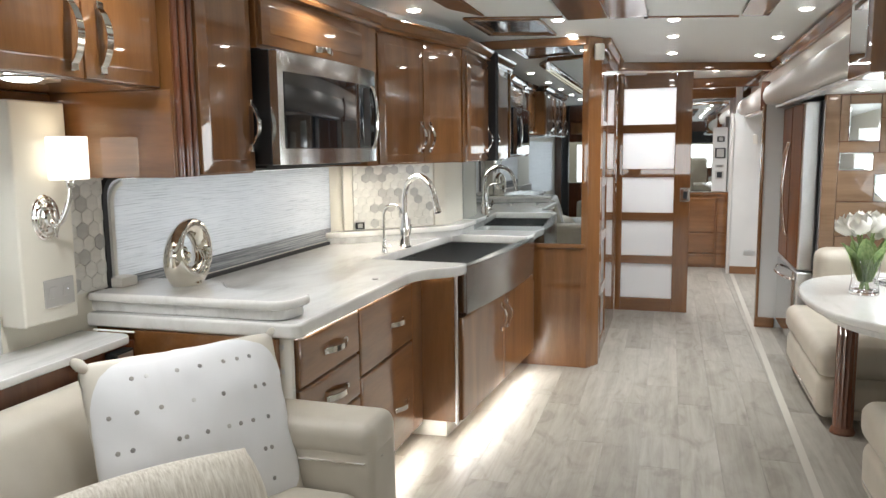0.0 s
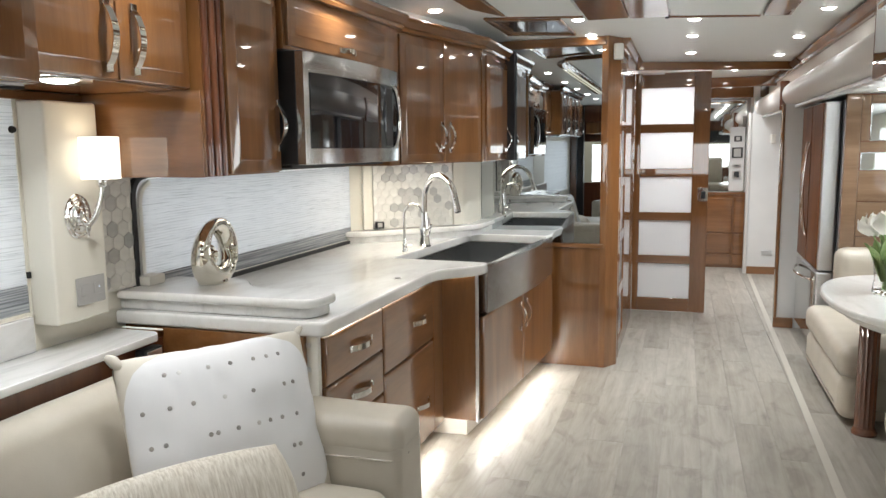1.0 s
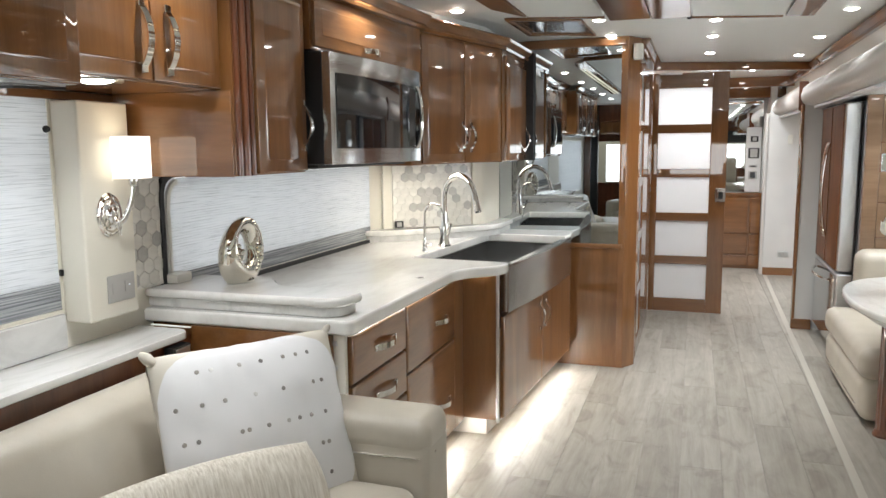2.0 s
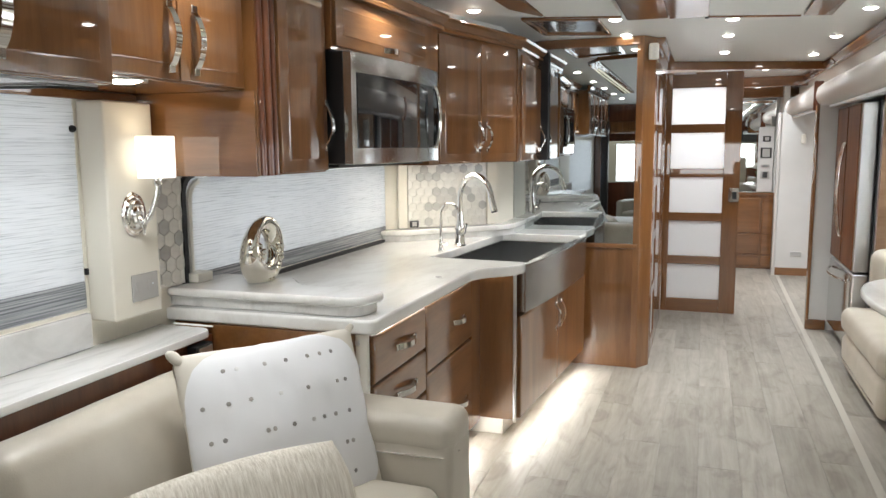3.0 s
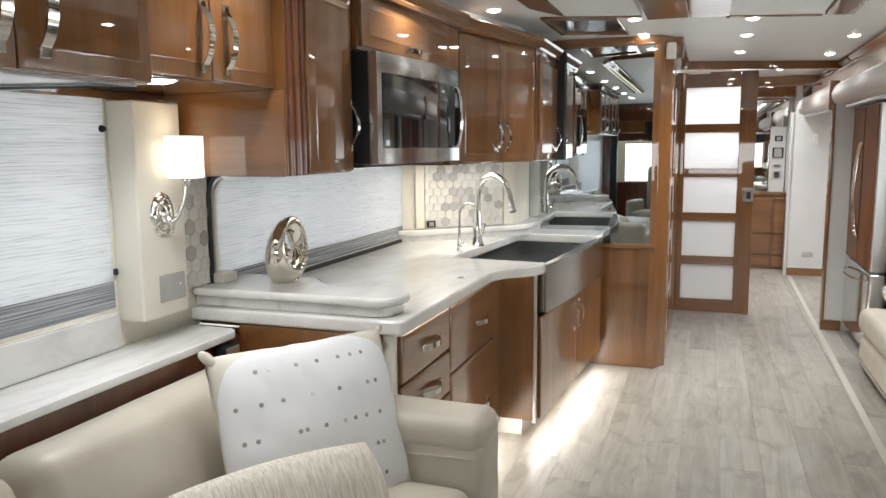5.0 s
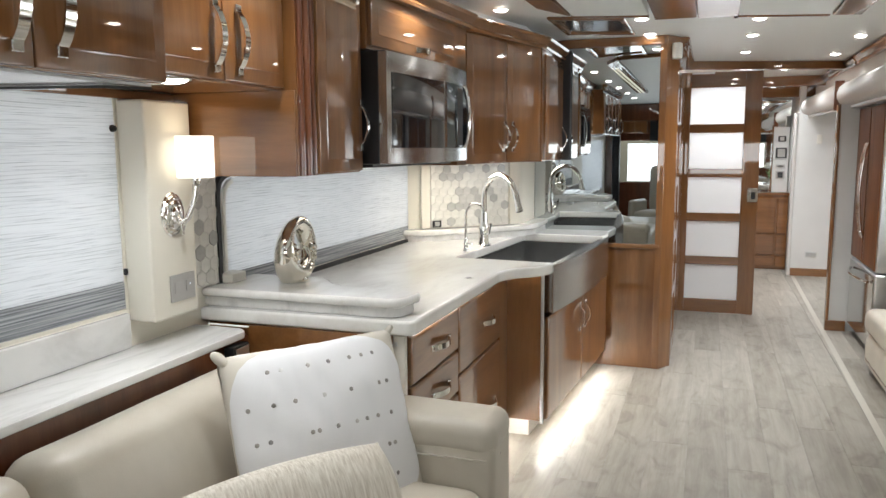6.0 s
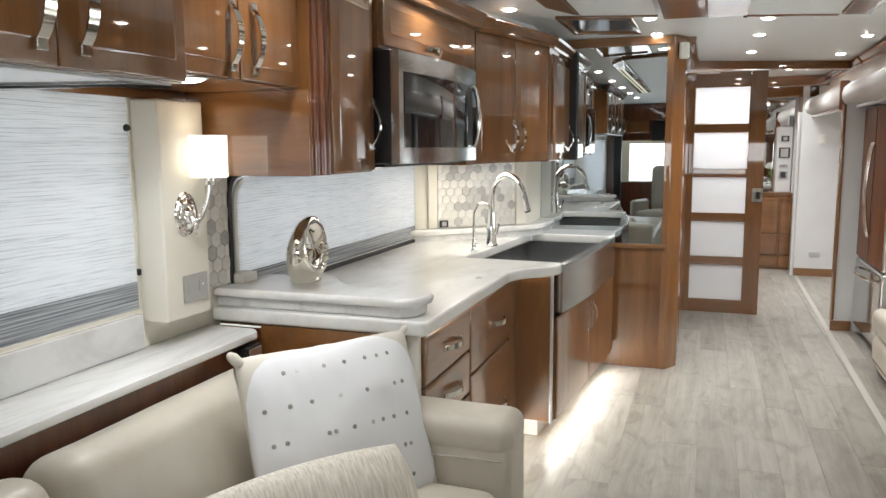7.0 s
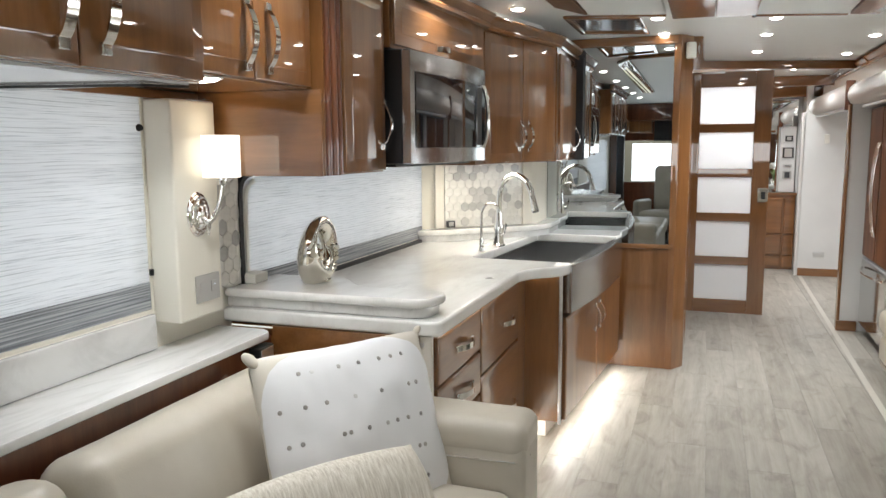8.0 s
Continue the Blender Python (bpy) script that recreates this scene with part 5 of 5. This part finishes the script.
SEQ_ROWS = ((0.74, (-0.55, -0.42, -0.14, 0.08, 0.33, 0.48, 0.62)), (0.385, (-0.81, -0.58, -0.36, -0.06, 0.23, 0.59, 0.7)), (0.03, (-0.79, -0.67, -0.27, -0.2, 0.0, 0.22, 0.35, 0.49, 0.67)), (-0.305, (0.57, 0.64)), (-0.64, (0.61,)))
disc = to_mesh("sequin", lathe([(0.0062, 0), (0.0062, 0.0006), (0.0052, 0.0011), (0, 0.0011)], None, 14), SEQUIN)
for uu, vv in [(u * 1.04 - 0.02, row + 0.015) for row, us in SEQ_ROWS for u in us]:
    p_ = plump(uu, vv, -1, 0.0012)
    nrm = (plump(uu + 0.02, vv) - plump(uu - 0.02, vv)).cross(plump(uu, vv + 0.02) - plump(uu, vv - 0.02)).normalized()
    ob = new("sequin", disc)
    ob.parent = pil1
    ob.matrix_basis = Matrix.Translation(-pil1.location) @ PM @ Matrix.Translation(p_) @ nrm.to_track_quat("Z", "Y").to_matrix().to_4x4()
pil2 = thing("lumbar_pillow", (-1.11, 1.45, 0.45), "striped taupe chenille lumbar pillow leaning on the sofa pillow", "pillow", "pillows on the sofa")
PM2 = plane_pose((-1.152, 1.413, 0.56), (0.36, 0.5, 0.012), (-0.36, 0.2, 0.9))
for front, nm in ((True, "front_cover"), (False, "back_cover")):
    ob = new(nm, to_mesh(nm, pillow_mesh(0.6, 0.32, 0.14, front, 28, 0.26), CHENILLE))
    ob.parent = pil2
    ob.matrix_basis = Matrix.Translation(-pil2.location) @ PM2

# ---- fridge ----
fr = thing("refrigerator", (1.1, 5.88, 0), "steel french-door refrigerator with brown reflections painted on its doors", "refrigerator")
FX, F0, F1 = 0.79, 5.49, 6.38
part("case", box(FX + 0.115, 1.55, F0 + 0.01, F1, 0.02, 1.725, 0.006), mat("grey_fridge_case", (0.16, 0.16, 0.165), 0.4), fr)
mid = (F0 + F1) / 2
# Brown reflected in the polished steel is painted in as dark matt wood.
FRIDGE_BROWN_REFLECTION = wood("painted_brown_reflection", (0.1, 0.034, 0.014), (0.16, 0.06, 0.024), (0.22, 0.09, 0.036), (9, 9, 0.9), 0.12, 0.4)
FRIDGE = mat("mirror_polished_steel", (0.64, 0.635, 0.62), 0.07, 1)
for ya, yb, hy in ((F0, mid - 0.003, mid - 0.03), (mid + 0.003, F1, mid + 0.03)):
    d = part("door", box(FX + 0.006, FX + 0.11, ya, yb, 0.605, 1.72, 0.015, 4), STEEL, fr, "brushed steel door")
    part("front_skin", box(FX, FX + 0.0055, ya + 0.012, yb - 0.012, 0.617, 1.708, 0.002), FRIDGE_BROWN_REFLECTION, d, "polished steel door skin with a brown reflection painted in")
    pts = [(FX - 0.012 - 0.034 * math.sin(math.pi * i / 14) ** 0.7, hy, 0.8 + 0.66 * i / 14) for i in range(15)]
    part("handle", sweep(pts, circle(0.011, 10)), CHROME, d, "tall bowed chrome handle")
d = part("freezer_drawer", box(FX + 0.006, FX + 0.11, F0, F1, 0.08, 0.595, 0.015, 4), STEEL, fr, "brushed steel freezer drawer")
part("front_skin", box(FX, FX + 0.0055, F0 + 0.012, F1 - 0.012, 0.092, 0.583, 0.002), FRIDGE, d, "polished steel front")
pts = [(FX - 0.012 - 0.05 * math.sin(math.pi * i / 14) ** 0.7, F0 + 0.12 + (F1 - F0 - 0.24) * i / 14, 0.53) for i in range(15)]
part("handle", sweep(pts, circle(0.011, 10)), CHROME, d, "bowed chrome handle")
part("kick_grille", box(FX + 0.09, FX + 0.12, F0 + 0.02, F1 - 0.02, 0.0, 0.078, 0.004), BLACK, fr)

# ---- accent wall behind the dinette ----
acc = thing("wall_accent", (1.25, 5.42, 0), "cherry accent wall with inset mirror squares", "wall", kind="structure")
part("backing", box(0.9, XS, 5.38, 5.416, 0, HS - 0.001), CHERRY_DARK, acc)
part("stile", box(0.9, 0.985, 5.36, 5.379, 0, HS - 0.002, 0.003), ACCENT_WOOD, acc)
MIR = (((1.04, 1.215), (1.46, 1.69)), ((0.995, 1.185), (1.277, 1.387)), ((1.2, 1.4), (1.08, 1.25)), ((1.36, 1.55), (1.4, 1.6)))
cells = [((0.987, 1.038), (1.46, 1.745)), ((1.217, 1.6), (1.605, 1.745)), ((1.04, 1.215), (1.692, 1.745)), ((1.217, 1.358), (1.39, 1.603)), ((0.987, 1.215), (1.39, 1.458)), ((1.187, 1.6), (1.255, 1.388)),
         ((0.987, 1.198), (1.08, 1.275)), ((1.402, 1.6), (1.08, 1.252)), ((0.987, 1.29), (0.86, 1.077)), ((1.292, 1.6), (0.86, 1.077)), ((0.987, 1.6), (0.5, 0.857))]
for (xa, xb), (za, zb) in cells:
    part("panel", rings(xb - xa - 0.003, zb - za - 0.003, ((0, 0), (0, 0.016), (0.004, 0.019)), face_frame((xa, 5.379, za), (1, 0, 0))), ACCENT_WOOD, acc)
for (xa, xb), (za, zb) in MIR:
    part("mirror_square", rings(xb - xa, zb - za, ((0, 0), (0, 0.009), (0.008, 0.012)), face_frame((xa, 5.379, za), (1, 0, 0))), MIRROR, acc, "bevelled mirror square")

# ---- dinette ----
def bench(name, x0, y0, y1, back_at, label):
    t = thing(name, (x0 + 0.35, (y0 + y1) / 2, 0), label, "bench", "dinette benches")
    part("base", cushion(x0, 1.6, y0, y1, 0.03, 0.262, 0.06, 0.008, axis=0), LEATHER, t)
    part("upper_band", cushion(x0 - 0.012, 1.6, y0 - 0.012, y1 + 0.012, 0.252, 0.418, 0.06, 0.01), LEATHER, t)
    yb = (y1 - 0.17, y1 + 0.02) if back_at > 0 else (y0 - 0.02, y0 + 0.17)
    part("backrest", cushion(x0 + 0.13, 1.6, yb[0], yb[1], 0.4, 0.8, 0.07, 0.02, axis=1), LEATHER, t)
    ys = y0 if back_at > 0 else y1
    part("piping", sweep([(x0 - 0.003, y1 - 0.09, 0.1), (x0 - 0.005, y0 + 0.12, 0.1), (x0 + 0.03, y0 + 0.02, 0.1), (x0 + 0.09, y0 - 0.004, 0.1), (x0 + 0.3, y0 - 0.004, 0.1)], circle(0.004, 8)), CHROME, t, "chrome trim strip")
    return t


bench("dinette_bench", 0.725, 4.17, 5.3, 1, "cream leather dinette bench beside the accent wall")
bench("dinette_bench", 0.745, 2.55, 3.36, -1, "cream leather dinette bench nearer the sofa")
table = thing("dining_table", (1.05, 3.85, 0), "oval quartz dining table on turned cherry legs", "table")
out = []
for i in range(48):
    a = 2 * math.pi * i / 48
    ca, sa = math.cos(a), math.sin(a)
    out.append((1.12 + 0.54 * math.copysign(abs(ca) ** 0.8, ca), 3.86 + 0.70 * math.copysign(abs(sa) ** 0.85, sa)))
part("tabletop", prism(out, 0.705, 0.74, 0.012, 3), QUARTZ, table, "white quartz top with a rounded edge")
part("apron", prism([(1.12 + (x - 1.12) * 0.86, 3.86 + (y - 3.86) * 0.86) for x, y in out], 0.66, 0.704), QUARTZ_GREY, table)
leg_prof = [(0.058, 0), (0.06, 0.012), (0.054, 0.02), (0.052, 0.03), (0.047, 0.035), (0.047, 0.07), (0.047, 0.58), (0.047, 0.62), (0.052, 0.63), (0.052, 0.659)]
for lx, ly in ((0.832, 4.1), (1.4, 3.7)):
    def flute(t, rows=leg_prof):
        r = rows[round(t * (len(rows) - 1))][0]
        deep = 0.09 if 0.05 < rows[round(t * (len(rows) - 1))][1] < 0.6 else 0.0
        return [(r * (1 - deep * abs(math.sin(7 * a))) * math.cos(a), r * (1 - deep * abs(math.sin(7 * a))) * math.sin(a)) for a in [2 * math.pi * k / 84 for k in range(84)]]
    part("leg", sweep([(lx, ly, z) for r, z in leg_prof], flute), CHERRY_DARK, table, "fluted dark cherry column")

# vase of tulips
VX, VY = 0.855, 3.94
vase = thing("vase", (VX, VY, 0.74), "clear glass vase with water on the table", "vase")
part("glass", lathe([(0.0, 0.0), (0.06, 0.0), (0.064, 0.004), (0.063, 0.025), (0.056, 0.07), (0.066, 0.17), (0.0635, 0.17), (0.0535, 0.07), (0.059, 0.022), (0.0, 0.016)], Matrix.Translation((VX, VY, 0.741)), 30), GLASS, vase)
tul = thing("tulips", (VX, VY, 0.76), "bunch of white tulips with green leaves in the vase", "flowers")
rng = random.Random(11)
heads = []
for i in range(9):
    a, rr = i * 2.4, (0.03 + 0.075 * (i / 8) ** 0.7)
    top = Vector((VX + rr * math.cos(a), VY + rr * math.sin(a), 1.05 + rng.uniform(-0.03, 0.03) - rr * 0.3))
    foot = Vector((VX - 0.02 * math.cos(a), VY - 0.02 * math.sin(a), 0.765))
    midp = foot.lerp(top, 0.55) + Vector((0, 0, 0.02))
    pts = [foot * (1 - t) ** 2 + midp * 2 * t * (1 - t) + top * t * t for t in [k / 8 for k in range(9)]]
    part("stem", sweep(pts, circle(0.0042, 7)), LEAF, tul, "green stem")
    dirn = (top - pts[-2]).normalized()
    q_ = dirn.to_track_quat("Z", "Y").to_matrix().to_4x4()
    bm = bmesh.new()
    for k in range(6):
        b = k * math.pi / 3 + rng.uniform(-0.15, 0.15)
        rad = 1.0 if k % 2 else 0.86
        g = []
        for s in range(7):
            t = s / 6
            w_ = 0.021 * math.sin(math.pi * (0.12 + 0.86 * t)) ** 0.8
            out_ = rad * (0.006 + 0.026 * math.sin(math.pi * (0.05 + 0.72 * t)))
            row = []
            for e in (-1, -0.5, 0, 0.5, 1):
                an = b + e * w_ / max(out_, 0.012)
                row.append(bm.verts.new((out_ * math.cos(an), out_ * math.sin(an), 0.064 * t - 0.004 * e * e)))
            g.append(row)
        for s in range(6):
            for e in range(4):
                bm.faces.new((g[s][e], g[s][e + 1], g[s + 1][e + 1], g[s + 1][e]))
    bmesh.ops.transform(bm, matrix=Matrix.Translation(top) @ q_ @ Matrix.Diagonal((1.7, 1.7, 1.4, 1)), verts=bm.verts)
    part("flower_head", bm, PETAL, tul, "white tulip head")
for i in range(8):
    a = i * 0.83 + 0.3
    bm = bmesh.new()
    g = []
    ln_ = 0.22 + 0.06 * rng.random()
    for s in range(11):
        t = s / 10
        w_ = 0.036 * math.sin(math.pi * min(1, 0.12 + 0.88 * t)) ** 0.75
        out_ = 0.012 + 0.085 * t ** 1.3
        c_ = Vector((VX + out_ * math.cos(a), VY + out_ * math.sin(a), 0.80 + ln_ * t - 0.05 * t ** 3))
        sd = Vector((-math.sin(a), math.cos(a), 0))
        g.append([bm.verts.new(c_ + sd * w_ * e + Vector((math.cos(a), math.sin(a), 0)) * 0.012 * (e * e)) for e in (-1, -0.5, 0, 0.5, 1)])
    for s in range(10):
        for e in range(4):
            bm.faces.new((g[s][e], g[s][e + 1], g[s + 1][e + 1], g[s + 1][e]))
    part("leaf", bm, LEAF, tul, "broad green tulip leaf")
bowl = thing("glass_dish", (1.0, 4.2, 0.74), "clear cut-glass dish on the table", "dish")
part("dish", lathe([(0.0, 0.0), (0.05, 0.0), (0.06, 0.012), (0.09, 0.05), (0.087, 0.052), (0.056, 0.018), (0, 0.008)], Matrix.Translation((1.02, 4.2, 0.741)), 24), GLASS, bowl)

# ---- ceiling panels ----
def ceiling_panel(name, corners, drop, label, category, inner, frame_w=0.05):
    xs, ys = [c[0] for c in corners], [c[1] for c in corners]
    cx, cy = sum(xs) / 4, sum(ys) / 4
    t = thing(name, (cx, cy, H - drop), label, category)
    for i in range(4):
        a, b = Vector((*corners[i], 0)), Vector((*corners[(i + 1) % 4], 0))
        c = Vector((cx, cy, 0))
        ia = a + (c - a).normalized() * frame_w * 1.4
        ib = b + (c - b).normalized() * frame_w * 1.4
        part("frame", prism([tuple(a.xy), tuple(b.xy), tuple(ib.xy), tuple(ia.xy)], H - drop, H - 0.001, 0.004, 1), CHERRY_T, t, "cherry frame")
    ins = [tuple((Vector((x, y, 0)) + (Vector((cx, cy, 0)) - Vector((x, y, 0))).normalized() * frame_w * 1.4).xy) for x, y in corners]
    part("panel", prism(ins, H - drop * 0.5, H - 0.002), inner, t)
    return t


GRILLE = mat("smoked_vent_cover", (0.1, 0.09, 0.1), 0.15, 0, 1.0, 0.05)
ceiling_panel("ceiling_vent", [(-1.1, 4.0), (-0.715, 4.14), (-0.71, 4.74), (-1.1, 4.6)], 0.018, "framed roof vent with a smoked cover", "vent", GRILLE, 0.035)
tray = thing("ceiling_tray", (-0.27, 3.2, H - 0.03), "cherry-framed ceiling feature with cream panels", "ceiling panel")
sk_ = 0.31
def skewed(x0, x1, y0, y1):
    """A piece of the ceiling feature, whose cross edges run slightly aslant."""
    return [(x0, y0 + sk_ * x0), (x1, y0 + sk_ * x1), (x1, y1 + sk_ * x1), (x0, y1 + sk_ * x0)]
part("side_rail", prism([(-1.14, 0.16), (-0.995, 0.16), (-0.955, 3.88), (-1.07, 3.6)], H - 0.03, H - 0.001, 0.006, 2), CHERRY_X, tray, "cherry rail")
part("panel", prism(skewed(-0.95, -0.58, 1.5, 4.195), H - 0.025, H - 0.001, 0.004, 1), CEIL, tray, "cream panel")
part("cross_rail", prism(skewed(-0.955, -0.58, 4.196, 4.225), H - 0.032, H - 0.001, 0.005, 2), CHERRY_T, tray, "cherry rail")
part("panel", prism(skewed(-0.17, 0.29, 1.5, 4.23), H - 0.025, H - 0.001, 0.004, 1), CEIL, tray, "cream panel")
part("cross_rail", prism(skewed(-0.17, 0.29, 4.231, 4.258), H - 0.032, H - 0.001, 0.005, 2), CHERRY_T, tray, "cherry rail")
part("side_rail", prism(skewed(0.30, 0.44, 1.5, 4.23), H - 0.03, H - 0.001, 0.006, 2), CHERRY_X, tray, "cherry rail")
part("led_strip", prism([(-1.055, 0.2), (-1.035, 0.2), (-1.02, 3.3), (-1.036, 3.3)], H - 0.0335, H - 0.0305), LED_WARM, tray, "thin glowing strip along the rail")
part("led_strip", prism([(-1.09, 0.2), (-1.08, 0.2), (-1.059, 3.3), (-1.068, 3.3)], H - 0.0335, H - 0.0305), LED_WARM, tray, "thin glowing strip along the rail")
fan = thing("ceiling_console", (-0.36, 3.6, H - 0.07), "dropped cherry and steel ceiling console", "console")
part("wood_half", box(-0.545, -0.345, 1.9, 3.95, H - 0.06, H - 0.002, 0.006), CHERRY_X, fan)
part("steel_half", box(-0.343, -0.155, 1.9, 3.98, H - 0.06, H - 0.002, 0.006), MW_STEEL, fan, "bright steel half")
part("knob", lathe([(0, -0.02), (0.01, -0.018), (0.012, -0.006), (0.012, 0)], Matrix.Translation((-0.165, 4.02, H - 0.0445)), 14), BLACK, fan)
part("knob_bracket", box(-0.18, -0.15, 3.97, 4.04, H - 0.045, H - 0.001, 0.003), STEEL, fan)

# ---- seating and cupboards behind the viewer, seen in the mirrors ----
def recliner(x, y, turn, label):
    t = thing("recliner", (x, y, 0), label, "armchair", "front seats")
    m = Matrix.Translation((x, y, 0)) @ pose(0, 0, 0, 0, 0, turn)
    part("pedestal", lathe([(0.24, 0), (0.24, 0.02), (0.08, 0.05), (0.07, 0.25), (0.2, 0.3), (0, 0.3)], m, 20), BLACK, t)
    part("seat", cushion(-0.28, 0.28, -0.3, 0.3, 0.3, 0.48, 0.06, 0.02, m), LEATHER, t)
    part("back", cushion(-0.27, 0.27, 0.2, 0.38, 0.45, 1.15, 0.08, 0.03, m, 1), LEATHER, t)
    for s in (-1, 1):
        part("arm", cushion(s * 0.34 - 0.055, s * 0.34 + 0.055, -0.25, 0.25, 0.3, 0.64, 0.05, 0.0, m), LEATHER, t)
    return t


recliner(-0.95, -1.9, 200, "cream leather front recliner on a pedestal")
recliner(0.75, -1.9, 160, "cream leather front recliner on a pedestal")
fc = thing("overhead_cabinet", (-0.2, -3.0, 1.86), "dark cherry overhead cabinet above the windscreen", "cabinet", "overhead cabinets")
part("body", box(-1.9, 1.6, -3.18, -2.8, 1.86, 2.128, 0.005), CHERRY_DARK, fc)
sc_ = thing("overhead_cabinet", (-1.5, -3.0, 1.66), "glossy cherry cabinet over the front corner of the windscreen", "cabinet", "overhead cabinets")
part("body", box(-1.62, -1.22, -3.155, -2.82, 1.66, 1.858, 0.005), CHERRY, sc_)
for x0 in (-1.61, -1.415):
    part("door", box(x0, x0 + 0.185, -2.818, -2.8, 1.668, 1.85, 0.006), CHERRY, sc_)
solid("windscreen_post", box(-1.76, -1.64, -2.86, -2.74, 0.01, 2.128, 0.02, 3), BLACK, "black padded post beside the windscreen", "post")
solid("windscreen_visor", box(-1.2, 1.2, -3.19, -3.16, 1.53, 1.858, 0.004), BLACK, "black pull-down visor over the windscreen", "visor")

# ---- floor boards ----
floor_ob = bpy.data.objects["floor"]
def plank_mesh(w, l):
    bm = bmesh.new()
    b = 0.0006
    r0 = [bm.verts.new(p) for p in ((0, 0, -0.004), (w, 0, -0.004), (w, l, -0.004), (0, l, -0.004))]
    r1 = [bm.verts.new(p) for p in ((0, 0, -b), (w, 0, -b), (w, l, -b), (0, l, -b))]
    r2 = [bm.verts.new(p) for p in ((b, b, 0), (w - b, b, 0), (w - b, l - b, 0), (b, l - b, 0))]
    for a, c in ((r0, r1), (r1, r2)):
        for i in range(4):
            bm.faces.new((a[i], a[(i + 1) % 4], c[(i + 1) % 4], c[i]))
    bm.faces.new(r2)
    return to_mesh("plank", bm, PLANK, None, True)


PW_, PL_ = 0.178, 1.22
meshes = {}
rng = random.Random(5)
def lay(x0, x1, y0, y1):
    x = x0
    while x < x1 - 0.02:
        w = min(PW_, x1 - x)
        y = y0 - rng.random() * PL_
        while y < y1:
            ya, yb = max(y, y0), min(y + PL_, y1)
            if yb - ya > 0.03:
                key = (round(w, 3), round(yb - ya, 3))
                if key not in meshes:
                    meshes[key] = plank_mesh(w - 0.0006, yb - ya - 0.0006)
                ob = new("plank", meshes[key])
                ob.parent = floor_ob
                ob.location = (x, ya, 0)
            y += PL_
        x += PW_


lay(-1.735, 0.585, -3.1, 9.6)
lay(0.5855, 1.6, 1.0, 9.1)
solid("trim_threshold", prism([(0.512, -1), (0.55, -1), (0.685, 9.05), (0.647, 9.05)], 0.0006, 0.003, 0.001, 1), STRIP, "pale threshold strip along the slide-out edge", "trim", "structure")
